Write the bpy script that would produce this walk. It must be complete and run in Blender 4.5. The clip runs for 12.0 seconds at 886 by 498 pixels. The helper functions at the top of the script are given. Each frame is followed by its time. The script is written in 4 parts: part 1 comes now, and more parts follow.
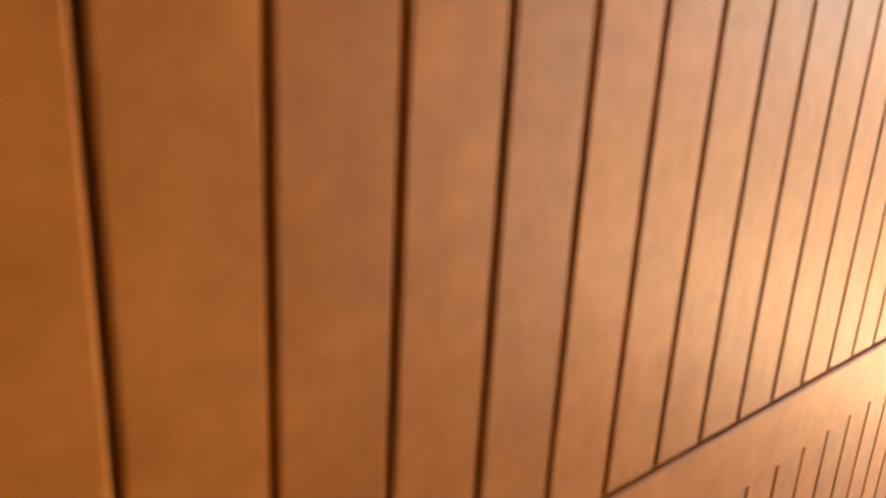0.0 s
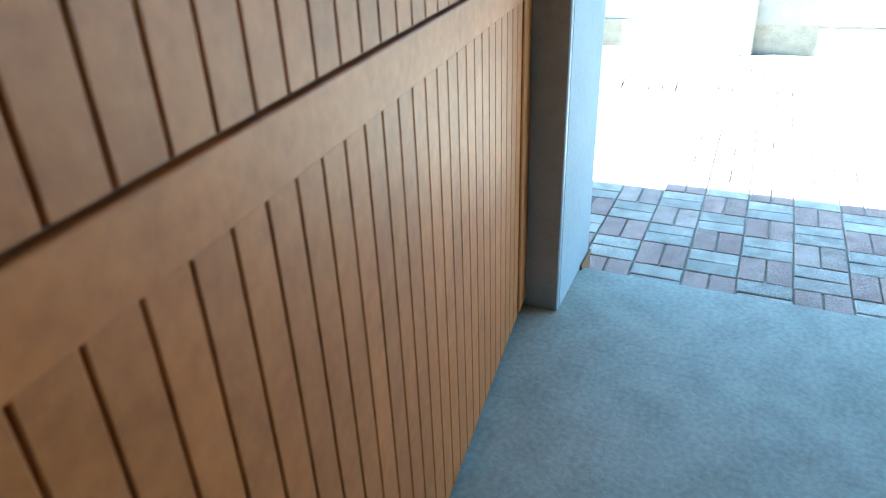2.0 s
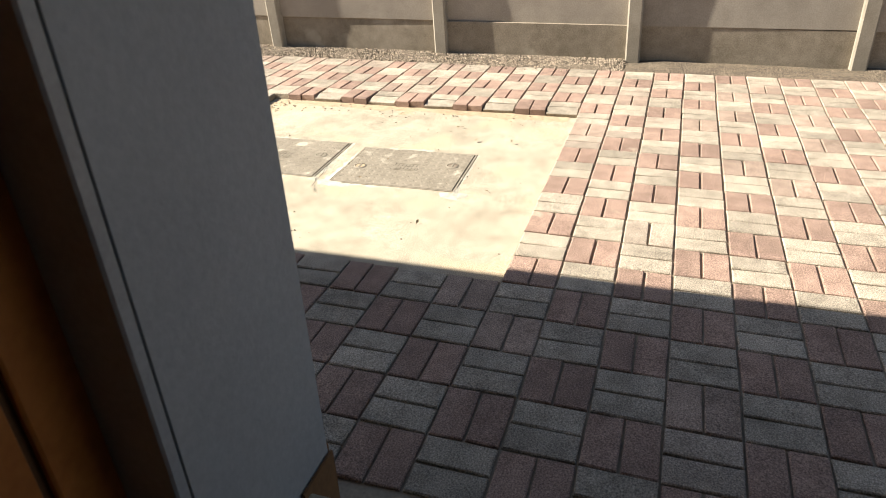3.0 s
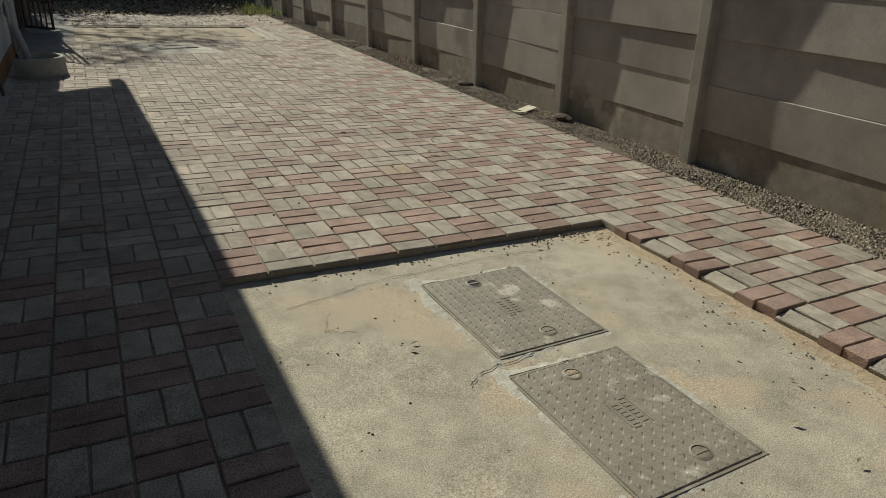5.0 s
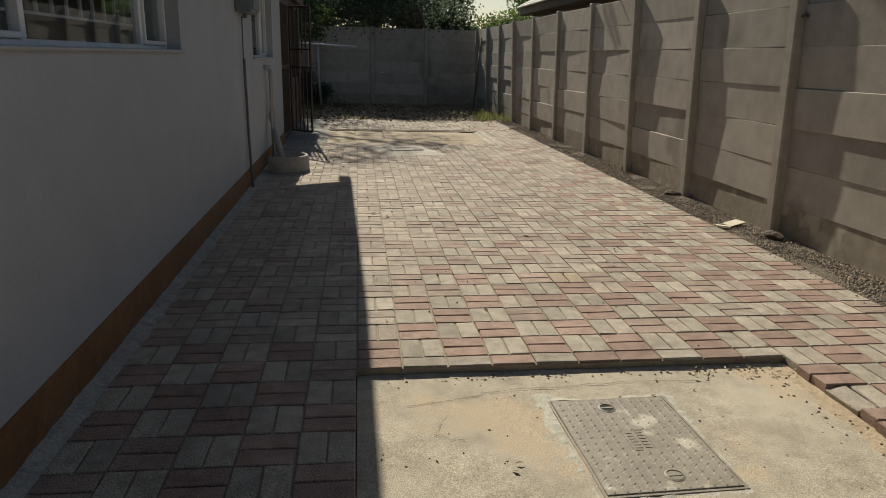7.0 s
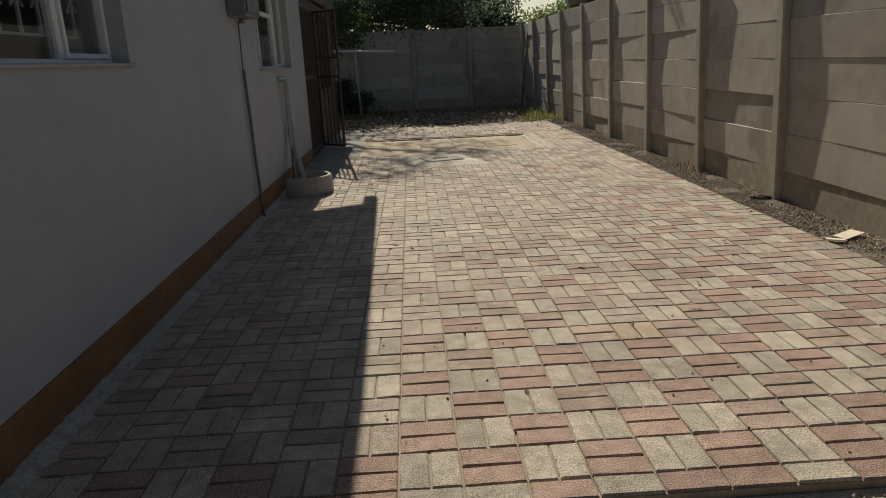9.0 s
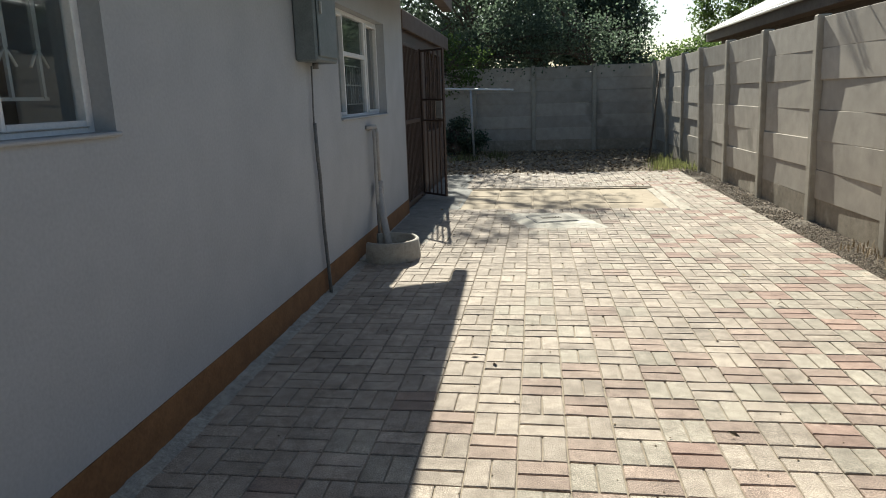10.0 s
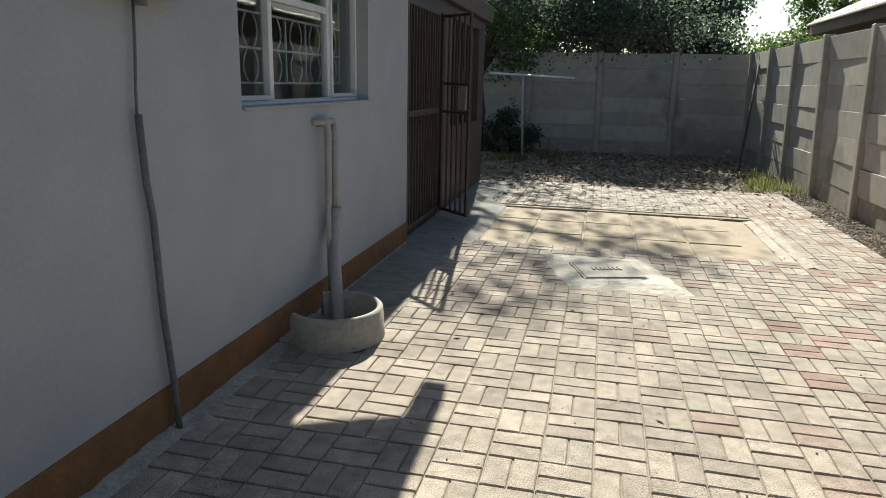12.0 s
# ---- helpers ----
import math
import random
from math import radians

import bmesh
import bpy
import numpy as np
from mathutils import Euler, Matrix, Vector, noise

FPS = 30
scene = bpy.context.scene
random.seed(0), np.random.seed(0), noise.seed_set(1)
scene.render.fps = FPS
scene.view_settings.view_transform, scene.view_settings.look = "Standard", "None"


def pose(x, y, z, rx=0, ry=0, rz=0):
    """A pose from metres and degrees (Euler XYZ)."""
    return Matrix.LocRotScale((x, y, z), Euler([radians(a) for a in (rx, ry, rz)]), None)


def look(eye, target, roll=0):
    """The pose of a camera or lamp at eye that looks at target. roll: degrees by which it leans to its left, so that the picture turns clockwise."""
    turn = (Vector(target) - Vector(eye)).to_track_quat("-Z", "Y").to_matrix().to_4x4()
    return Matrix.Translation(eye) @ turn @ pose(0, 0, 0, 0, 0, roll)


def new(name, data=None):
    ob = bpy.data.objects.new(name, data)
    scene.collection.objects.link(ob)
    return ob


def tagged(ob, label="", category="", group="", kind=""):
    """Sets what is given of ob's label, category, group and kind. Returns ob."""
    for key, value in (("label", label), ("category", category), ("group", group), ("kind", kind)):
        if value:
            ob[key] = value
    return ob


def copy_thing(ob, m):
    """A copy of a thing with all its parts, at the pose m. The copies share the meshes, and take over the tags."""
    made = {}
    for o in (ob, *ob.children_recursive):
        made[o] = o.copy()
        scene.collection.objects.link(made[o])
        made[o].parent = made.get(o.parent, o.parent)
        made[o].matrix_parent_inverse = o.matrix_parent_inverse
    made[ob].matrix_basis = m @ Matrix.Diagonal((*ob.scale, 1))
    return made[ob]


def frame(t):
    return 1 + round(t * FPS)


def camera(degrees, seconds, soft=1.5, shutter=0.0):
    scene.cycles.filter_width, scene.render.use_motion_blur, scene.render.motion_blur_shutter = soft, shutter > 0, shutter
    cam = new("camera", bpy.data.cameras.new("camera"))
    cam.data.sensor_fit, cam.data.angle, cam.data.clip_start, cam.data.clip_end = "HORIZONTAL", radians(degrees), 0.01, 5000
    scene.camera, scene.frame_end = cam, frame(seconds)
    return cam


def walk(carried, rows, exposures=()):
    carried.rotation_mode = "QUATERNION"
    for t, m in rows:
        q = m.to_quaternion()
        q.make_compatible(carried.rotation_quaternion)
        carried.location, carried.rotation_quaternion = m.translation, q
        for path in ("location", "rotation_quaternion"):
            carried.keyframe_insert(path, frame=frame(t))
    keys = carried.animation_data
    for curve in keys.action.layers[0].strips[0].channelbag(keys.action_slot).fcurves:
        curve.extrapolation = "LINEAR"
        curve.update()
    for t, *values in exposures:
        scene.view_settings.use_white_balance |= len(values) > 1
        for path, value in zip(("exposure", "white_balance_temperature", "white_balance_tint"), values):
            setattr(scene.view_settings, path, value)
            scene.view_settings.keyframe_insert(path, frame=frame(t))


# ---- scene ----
PATH = [
    (0, (-2.565, 0.412, 1.526), (-1.524, 2.036, 0.998), 3.1),
    (0.5, (-2.530, 0.415, 1.486), (-1.583, 2.121, 1.048), -0.2),
    (0.8, (-2.521, 0.397, 1.503), (-1.753, 2.151, 0.926), -2.7),
    (1, (-2.541, 0.426, 1.496), (-1.851, 2.193, 0.863), -1.3),
    (1.5, (-2.502, 0.432, 1.479), (-1.533, 1.984, 0.669), -1.5),
    (1.8, (-2.369, 0.401, 1.442), (-1.050, 1.618, 0.558), -3.3),
    (2, (-2.296, 0.334, 1.418), (-0.704, 1.092, 0.474), -2.4),
    (2.2, (-1.902, 0.234, 1.424), (-0.278, 0.835, 0.424), -1.4),
    (2.5, (-1.522, 0.215, 1.268), (0.123, 0.644, 0.215), 2.7),
    (2.7, (-1.311, 0.197, 1.324), (0.353, 0.635, 0.305), 0.0),
    (4.3, (0.325, 0.07, 1.345), (1.551, 1.316, 0.374), -1.6),
    (4.5, (0.487, 0.122, 1.309), (1.67, 1.412, 0.342), -0.7),
    (5, (0.729, 0.141, 1.281), (1.588, 1.763, 0.486), 2.9),
    (5.5, (0.935, 0.153, 1.307), (1.369, 1.99, 0.646), 2.4),
    (6, (1.043, 0.069, 1.335), (1.359, 1.957, 0.758), 2.2),
    (6.5, (1.062, 0.054, 1.343), (1.343, 1.96, 0.808), 2.0),
    (8.3, (1.243, 0.366, 1.269), (1.427, 2.265, 0.667), 0.7),
    (8.5, (1.25, 0.566, 1.292), (1.435, 2.464, 0.688), 0.9),
    (9, (1.4, 1.078, 1.279), (1.47, 3.002, 0.74), -2.6),
    (9.2, (1.434, 1.259, 1.264), (1.396, 3.174, 0.687), -2.6),
    (9.5, (1.501, 1.657, 1.36), (1.232, 3.56, 0.805), -0.5),
    (9.8, (1.515, 2.035, 1.405), (1.236, 3.967, 0.972), -1.2),
    (10, (1.564, 2.274, 1.423), (1.294, 4.207, 0.983), -1.8),
    (10.5, (1.637, 2.898, 1.435), (1.267, 4.81, 0.981), 1.4),
    (11, (1.648, 3.519, 1.437), (1.239, 5.435, 1.035), -1.2),
    (11.5, (1.64, 4.193, 1.426), (1.201, 6.1, 1.014), -0.2),
    (12, (1.628, 4.819, 1.405), (1.199, 6.713, 0.925), 1.3),
]
cam = camera(66.6, 12.0, soft=0.75)
walk(cam, [(t, look(eye, target, roll)) for t, eye, target, roll in PATH], exposures=[
    (0.0, 5.45, 9600, 18), (0.5, 5.4, 8000, 12), (0.8, 5.4, 7700, 11), (1.0, 5.7, 3700, -26), (1.8, 5.5, 3500, -28), (2.0, 4.8, 4400, -18), (2.2, 3.4, 6000, 0),
    (2.5, 2.35, 7000, 10), (2.7, 2.0, 6900, 10), (4.3, 0.16, 6450, 4), (4.5, 0.18, 6450, 4), (5.0, -0.08, 6350, 2), (5.5, 0.0, 6400, 2), (6.5, 0.2, 6750, 5), (8.5, 0.16, 6800, 8),
    (9.0, 0.1, 6850, 8), (9.25, 0.15, 6850, 8), (9.5, 0.82, 6550, 6), (9.8, 1.05, 6250, 4), (10.5, 1.1, 6200, 3), (12.0, 1.05, 6200, 3)])

cam.data.dof.use_dof, cam.data.dof.focus_distance, cam.data.dof.aperture_fstop = True, 3.6, 5.5

# ---- daylight ----
SUN = Vector((-0.137 * 0.8, 0.99 * 0.8, 0.6)).normalized()
sky_world = bpy.data.worlds.new("sky")
scene.world = sky_world
sky_world.use_nodes = True
sky_node = sky_world.node_tree.nodes.new("ShaderNodeTexSky")
sky_node.sky_type = "NISHITA"
sky_node.sun_disc = False
sky_node.sun_elevation = math.asin(SUN.z)
sky_node.sun_rotation = math.atan2(SUN.x, SUN.y)
sky_world.node_tree.links.new(sky_node.outputs[0], sky_world.node_tree.nodes["Background"].inputs[0])
sky_world.node_tree.nodes["Background"].inputs[1].default_value = 0.056
sun_lamp = new("sun", bpy.data.lights.new("sun", "SUN"))
sun_lamp.data.energy, sun_lamp.data.angle, sun_lamp.data.color = 5.0, radians(0.5), (1.0, 0.93, 0.82)
sun_lamp.rotation_euler = (-SUN).to_track_quat("-Z", "Y").to_euler()


# ---- materials ----
def surf(name, dark, light, scale=6.0, rough=0.8, bump=0.3, grain=90.0, metal=0.0, vary="", amount=0.25, spots=None, spec=0.4, depth=0.004, speck=0.0):
    """Two colours mixed by broad stains and fine grain, with a bump; vary: '' or 'object' or 'island' shifts the value piece by piece."""
    m = bpy.data.materials.new(name)
    m.use_nodes = True
    t = m.node_tree
    N, L = t.nodes.new, t.links.new
    b = t.nodes["Principled BSDF"]
    geo = N("ShaderNodeNewGeometry")
    big, fine, mid = N("ShaderNodeTexNoise"), N("ShaderNodeTexNoise"), N("ShaderNodeTexNoise")
    for n, s, d in ((big, scale, 6), (fine, grain, 3), (mid, scale * 5, 4)):
        n.inputs["Scale"].default_value, n.inputs["Detail"].default_value = s, d
        L(geo.outputs["Position"], n.inputs["Vector"])
    add = N("ShaderNodeMath"); add.operation = "ADD"
    L(big.outputs[0], add.inputs[0]); L(fine.outputs[0], add.inputs[1])
    add2 = N("ShaderNodeMath"); add2.operation = "ADD"
    L(add.outputs[0], add2.inputs[0]); L(mid.outputs[0], add2.inputs[1])
    ramp = N("ShaderNodeMapRange")
    ramp.inputs[1].default_value, ramp.inputs[2].default_value = 1.1, 1.9
    L(add2.outputs[0], ramp.inputs[0])
    mix = N("ShaderNodeMix"); mix.data_type = "RGBA"
    mix.inputs[6].default_value, mix.inputs[7].default_value = (*dark, 1), (*light, 1)
    L(ramp.outputs[0], mix.inputs[0])
    col = mix.outputs[2]
    if spots:
        tone, size, share = spots
        sp = N("ShaderNodeTexNoise"); sp.inputs["Scale"].default_value, sp.inputs["Detail"].default_value = size, 5
        L(geo.outputs["Position"], sp.inputs["Vector"])
        mr = N("ShaderNodeMapRange"); mr.inputs[1].default_value, mr.inputs[2].default_value = 1 - share, 1.08 - share
        L(sp.outputs[0], mr.inputs[0])
        mx = N("ShaderNodeMix"); mx.data_type = "RGBA"; mx.inputs[7].default_value = (*tone, 1)
        L(mr.outputs[0], mx.inputs[0]); L(col, mx.inputs[6])
        col = mx.outputs[2]
    if vary:
        if vary == "object":
            r = N("ShaderNodeObjectInfo").outputs["Random"]
        else:
            r = geo.outputs["Random Per Island"]
        k = N("ShaderNodeMapRange"); k.inputs[3].default_value, k.inputs[4].default_value = 1 - amount, 1 + amount
        L(r, k.inputs[0])
        hs = N("ShaderNodeHueSaturation")
        L(k.outputs[0], hs.inputs["Value"]); L(col, hs.inputs["Color"])
        col = hs.outputs[0]
    if speck:
        sn = N("ShaderNodeTexNoise"); sn.inputs["Scale"].default_value, sn.inputs["Detail"].default_value = 230, 2
        L(geo.outputs["Position"], sn.inputs["Vector"])
        sr = N("ShaderNodeMapRange")
        for q, val in enumerate((0.3, 0.7, 1 - speck, 1 + speck)):
            sr.inputs[1 + q].default_value = val
        L(sn.outputs[0], sr.inputs[0])
        sh = N("ShaderNodeHueSaturation")
        L(sr.outputs[0], sh.inputs["Value"]); L(col, sh.inputs["Color"])
        col = sh.outputs[0]
    L(col, b.inputs["Base Color"])
    b.inputs["Roughness"].default_value, b.inputs["Metallic"].default_value = rough, metal
    b.inputs["Specular IOR Level"].default_value = spec
    bp = N("ShaderNodeBump"); bp.inputs["Strength"].default_value, bp.inputs["Distance"].default_value = bump, depth
    L(add2.outputs[0], bp.inputs["Height"]); L(bp.outputs[0], b.inputs["Normal"])
    return m


def leafy(name, dark, light):
    m = surf(name, dark, light, scale=1.5, rough=0.55, bump=0.0, grain=20, vary="island", amount=0.45)
    t = m.node_tree
    b, out = t.nodes["Principled BSDF"], t.nodes["Material Output"]
    tr, mx = t.nodes.new("ShaderNodeBsdfTranslucent"), t.nodes.new("ShaderNodeMixShader")
    t.links.new(b.inputs["Base Color"].links[0].from_socket, tr.inputs["Color"])
    mx.inputs[0].default_value = 0.62
    t.links.new(b.outputs[0], mx.inputs[1]); t.links.new(tr.outputs[0], mx.inputs[2]); t.links.new(mx.outputs[0], out.inputs[0])
    return m


def glassy(name):
    m = bpy.data.materials.new(name)
    m.use_nodes = True
    b = m.node_tree.nodes["Principled BSDF"]
    b.inputs["Base Color"].default_value = (0.9, 0.95, 0.95, 1)
    b.inputs["Roughness"].default_value, b.inputs["Transmission Weight"].default_value, b.inputs["IOR"].default_value = 0.02, 1.0, 1.45
    return m


RED = ((0.188, 0.124, 0.097), (0.385, 0.268, 0.211))
GREY = ((0.21, 0.182, 0.142), (0.46, 0.402, 0.322))
BUFF = ((0.22, 0.18, 0.142), (0.47, 0.395, 0.318))
PINK = ((0.196, 0.144, 0.113), (0.41, 0.312, 0.248))
OCHRE = ((0.27, 0.205, 0.135), (0.49, 0.395, 0.28))
SAND = (0.42, 0.345, 0.265)
m_brick = {}
for kind_of, tones in (("red", RED), ("pink", PINK), ("grey", GREY), ("buff", BUFF), ("ochre", OCHRE)):
    for vary in ("object", "island"):
        m_brick[kind_of, vary] = surf("paver " + kind_of + vary, *tones, scale=3.0, rough=0.88, bump=0.7, grain=160, vary=vary, amount=0.15, spots=(SAND, 5, 0.33), depth=0.006, speck=0.5)
m_bed = surf("joint sand", (0.2, 0.165, 0.122), (0.36, 0.3, 0.22), 4, 0.95, 0.5)
m_concrete = surf("slab concrete", (0.26, 0.228, 0.172), (0.475, 0.418, 0.32), 2.6, 0.92, 0.14, 210, spots=((0.43, 0.35, 0.245), 1.9, 0.44), speck=0.45, depth=0.0035)
m_cement = surf("cement patch", (0.37, 0.338, 0.278), (0.59, 0.545, 0.46), 4, 0.9, 0.6, 120)
m_pale = surf("pale mortar", (0.33, 0.31, 0.255), (0.52, 0.49, 0.41), 4, 0.92, 0.4, 150, speck=0.3)
m_strip = surf("sandy cement", (0.33, 0.29, 0.23), (0.49, 0.44, 0.355), 5, 0.9, 0.6, 120, speck=0.25)
m_gully = surf("cream concrete", (0.28, 0.256, 0.212), (0.45, 0.415, 0.35), 5, 0.85, 0.4, 90)
m_haunch = surf("grey cement haunch", (0.25, 0.235, 0.2), (0.46, 0.435, 0.38), 7, 0.9, 0.8, 80, speck=0.25)
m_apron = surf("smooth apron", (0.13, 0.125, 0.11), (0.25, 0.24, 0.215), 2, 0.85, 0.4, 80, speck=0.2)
m_soil = surf("washed soil", (0.31, 0.235, 0.15), (0.46, 0.37, 0.255), 4, 0.95, 0.4, 60, speck=0.4, depth=0.01)
m_slab2 = surf("sandy slab", (0.32, 0.258, 0.18), (0.42, 0.342, 0.245), 2.0, 0.92, 0.4, 120, vary="object", amount=0.03, speck=0.25)
m_cover = surf("weathered cover", (0.19, 0.165, 0.127), (0.29, 0.255, 0.2), 5, 0.6, 0.35, 120, spots=((0.45, 0.41, 0.33), 8, 0.39), speck=0.2)
m_dark = surf("dark hole", (0.01, 0.01, 0.01), (0.03, 0.03, 0.03), 5, 0.9)
m_paint = surf("grey-white wall paint", (0.345, 0.36, 0.375), (0.425, 0.44, 0.455), 0.7, 0.75, 0.25, 60, spec=0.3)
m_inside = surf("inside plaster", (0.45, 0.44, 0.41), (0.55, 0.54, 0.5), 0.8, 0.85, 0.2)
m_plinth = surf("ochre-red plinth paint", (0.15, 0.072, 0.029), (0.25, 0.128, 0.053), 2.0, 0.75, 0.3, 70)
m_precast = surf("precast concrete", (0.285, 0.254, 0.212), (0.425, 0.382, 0.322), 1.3, 0.92, 0.05, 110, vary="object", amount=0.14, spots=((0.25, 0.225, 0.185), 1.1, 0.4), speck=0.05)
m_damp = surf("stained precast concrete", (0.2, 0.17, 0.125), (0.37, 0.32, 0.25), 2.6, 0.95, 0.2, 110, vary="object", amount=0.1, spots=((0.42, 0.37, 0.29), 3.4, 0.4), speck=0.15)
m_post = surf("precast post", (0.27, 0.24, 0.19), (0.4, 0.365, 0.3), 2.0, 0.92, 0.16, 110, vary="object", amount=0.1)
m_gravel = surf("gravel", (0.13, 0.103, 0.076), (0.37, 0.305, 0.23), 9, 0.9, 0.2, 60, vary="island", amount=0.55)
m_gravel_soil = surf("gravelly soil", (0.08, 0.062, 0.045), (0.2, 0.16, 0.115), 7, 0.95, 0.9, 70, speck=0.5, depth=0.012)
m_dirt = surf("dry earth", (0.11, 0.085, 0.058), (0.26, 0.205, 0.14), 1.2, 0.95, 0.8, 40, depth=0.02)
m_white = surf("white window paint", (0.62, 0.63, 0.63), (0.78, 0.78, 0.77), 4, 0.5, 0.1)
m_bars = surf("white burglar bar", (0.5, 0.5, 0.48), (0.65, 0.65, 0.62), 6, 0.5, 0.1)
m_glass = glassy("window glass")
# the room's low light is put into this dark floor and wall colour
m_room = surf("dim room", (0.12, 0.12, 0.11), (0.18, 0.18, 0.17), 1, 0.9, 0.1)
m_steel = surf("dark brown steel", (0.05, 0.035, 0.029), (0.1, 0.07, 0.058), 6, 0.5, 0.2, metal=0.0)
m_galv = surf("galvanised pipe", (0.3, 0.3, 0.29), (0.46, 0.46, 0.44), 7, 0.45, 0.1, metal=0.3)
m_pvc = surf("grey painted pipe", (0.3, 0.29, 0.28), (0.42, 0.41, 0.39), 8, 0.6, 0.2)
m_meter = surf("grey meter box", (0.13, 0.155, 0.16), (0.2, 0.225, 0.23), 3, 0.55, 0.1)
m_frame = surf("grey steel frame", (0.3, 0.31, 0.32), (0.4, 0.41, 0.42), 3, 0.5, 0.1)
m_nroof = surf("pale roof sheet", (0.2, 0.19, 0.18), (0.33, 0.315, 0.3), 2, 0.7, 0.2)
# light tone carries the sunlight that the canopy keeps off the crossbar
m_alu = surf("sun-bright pipe", (0.55, 0.55, 0.53), (0.75, 0.75, 0.72), 5, 0.35, 0.1, metal=0.4)
m_conduit = surf("dark conduit", (0.1, 0.1, 0.1), (0.2, 0.2, 0.19), 8, 0.6, 0.2)
m_tile = surf("roof sheet", (0.12, 0.1, 0.09), (0.22, 0.19, 0.17), 2, 0.8, 0.3)
m_fascia = surf("brown fascia", (0.07, 0.05, 0.04), (0.13, 0.1, 0.08), 3, 0.7, 0.2)
m_door = surf("varnished timber", (0.32, 0.098, 0.015), (0.46, 0.158, 0.031), 2.5, 0.5, 0.22, 45, vary="object", amount=0.1, spec=0.4, depth=0.004)
m_groove = surf("dark joint", (0.09, 0.036, 0.012), (0.15, 0.065, 0.022), 5, 0.8)
m_floor = surf("garage floor", (0.26, 0.24, 0.185), (0.43, 0.4, 0.315), 1.5, 0.7, 0.3, 60)
m_bark = surf("bark", (0.05, 0.04, 0.03), (0.13, 0.1, 0.075), 6, 0.9, 0.8, 30, depth=0.02)
m_leaf = leafy("dark leaf", (0.075, 0.105, 0.07), (0.14, 0.185, 0.12))
m_leaf2 = leafy("bright leaf", (0.05, 0.09, 0.025), (0.13, 0.18, 0.05))
m_grass = leafy("grass blade", (0.085, 0.1, 0.032), (0.2, 0.205, 0.085))
m_litter = surf("dead leaf", (0.15, 0.1, 0.055), (0.42, 0.33, 0.2), 9, 0.8, 0.1, vary="island", amount=0.5)
m_paper = surf("weathered card", (0.55, 0.48, 0.36), (0.72, 0.65, 0.5), 6, 0.8, 0.2)


# ---- building helpers ----
def mesh_of(name, bm, material):
    me = bpy.data.meshes.new(name)
    bm.to_mesh(me)
    bm.free()
    for m in material if isinstance(material, (list, tuple)) else (material,):
        me.materials.append(m)
    return me


def part(name, bm, material, parent=None, label=""):
    ob = new(name, mesh_of(name, bm, material))
    ob.parent = parent
    return tagged(ob, label)


def empty(name, x=0, y=0, z=0, **tags):
    ob = new(name)
    ob.location = (x, y, z)
    ob.empty_display_size = 0.1
    return tagged(ob, **tags)


def boxes(*spans, bevel=0.0, bm=None):
    """One bmesh of boxes (x0, y0, z0, x1, y1, z1), each bevelled."""
    bm = bm or bmesh.new()
    for x0, y0, z0, x1, y1, z1 in spans:
        made = bmesh.ops.create_cube(bm, size=1, matrix=Matrix.Translation(((x0 + x1) / 2, (y0 + y1) / 2, (z0 + z1) / 2)) @ Matrix.Diagonal((x1 - x0, y1 - y0, z1 - z0, 1)))
        if bevel:
            edges = list({e for v in made["verts"] for e in v.link_edges})
            bmesh.ops.bevel(bm, geom=edges, offset=bevel, segments=1, affect="EDGES")
    return bm


def tube(points, radius, sides=8, bm=None, taper=1.0):
    """A round pipe along points."""
    bm = bm or bmesh.new()
    pts = [Vector(p) for p in points]
    rings = []
    for i, p in enumerate(pts):
        d = (pts[min(i + 1, len(pts) - 1)] - pts[max(i - 1, 0)]).normalized()
        q = d.to_track_quat("Z", "Y")
        r = radius * (1 + (taper - 1) * i / max(1, len(pts) - 1))
        rings.append([bm.verts.new(p + q @ Vector((r * math.cos(6.2832 * k / sides), r * math.sin(6.2832 * k / sides), 0))) for k in range(sides)])
    for a, b in zip(rings, rings[1:]):
        for k in range(sides):
            f = bm.faces.new((a[k], a[(k + 1) % sides], b[(k + 1) % sides], b[k]))
            f.smooth = True
    bm.faces.new(rings[0][::-1])
    bm.faces.new(rings[-1])
    return bm


def sheet(x0, y0, x1, y1, z, nx, ny, rough=0.0, edge=0.0, bm=None):
    """A gridded sheet whose heights and edges are uneven."""
    bm = bm or bmesh.new()
    vs = []
    for i in range(nx + 1):
        for j in range(ny + 1):
            x, y = x0 + (x1 - x0) * i / nx, y0 + (y1 - y0) * j / ny
            n = noise.noise(Vector((x * 3, y * 3, z)))
            ex = edge * noise.noise(Vector((y * 4, 3, z))) if i in (0, nx) else 0
            ey = edge * noise.noise(Vector((x * 4, 7, z))) if j in (0, ny) else 0
            vs.append(bm.verts.new((x + ex, y + ey, z + rough * n)))
    for i in range(nx):
        for j in range(ny):
            a = i * (ny + 1) + j
            bm.faces.new((vs[a], vs[a + ny + 1], vs[a + ny + 2], vs[a + 1]))
    return bm


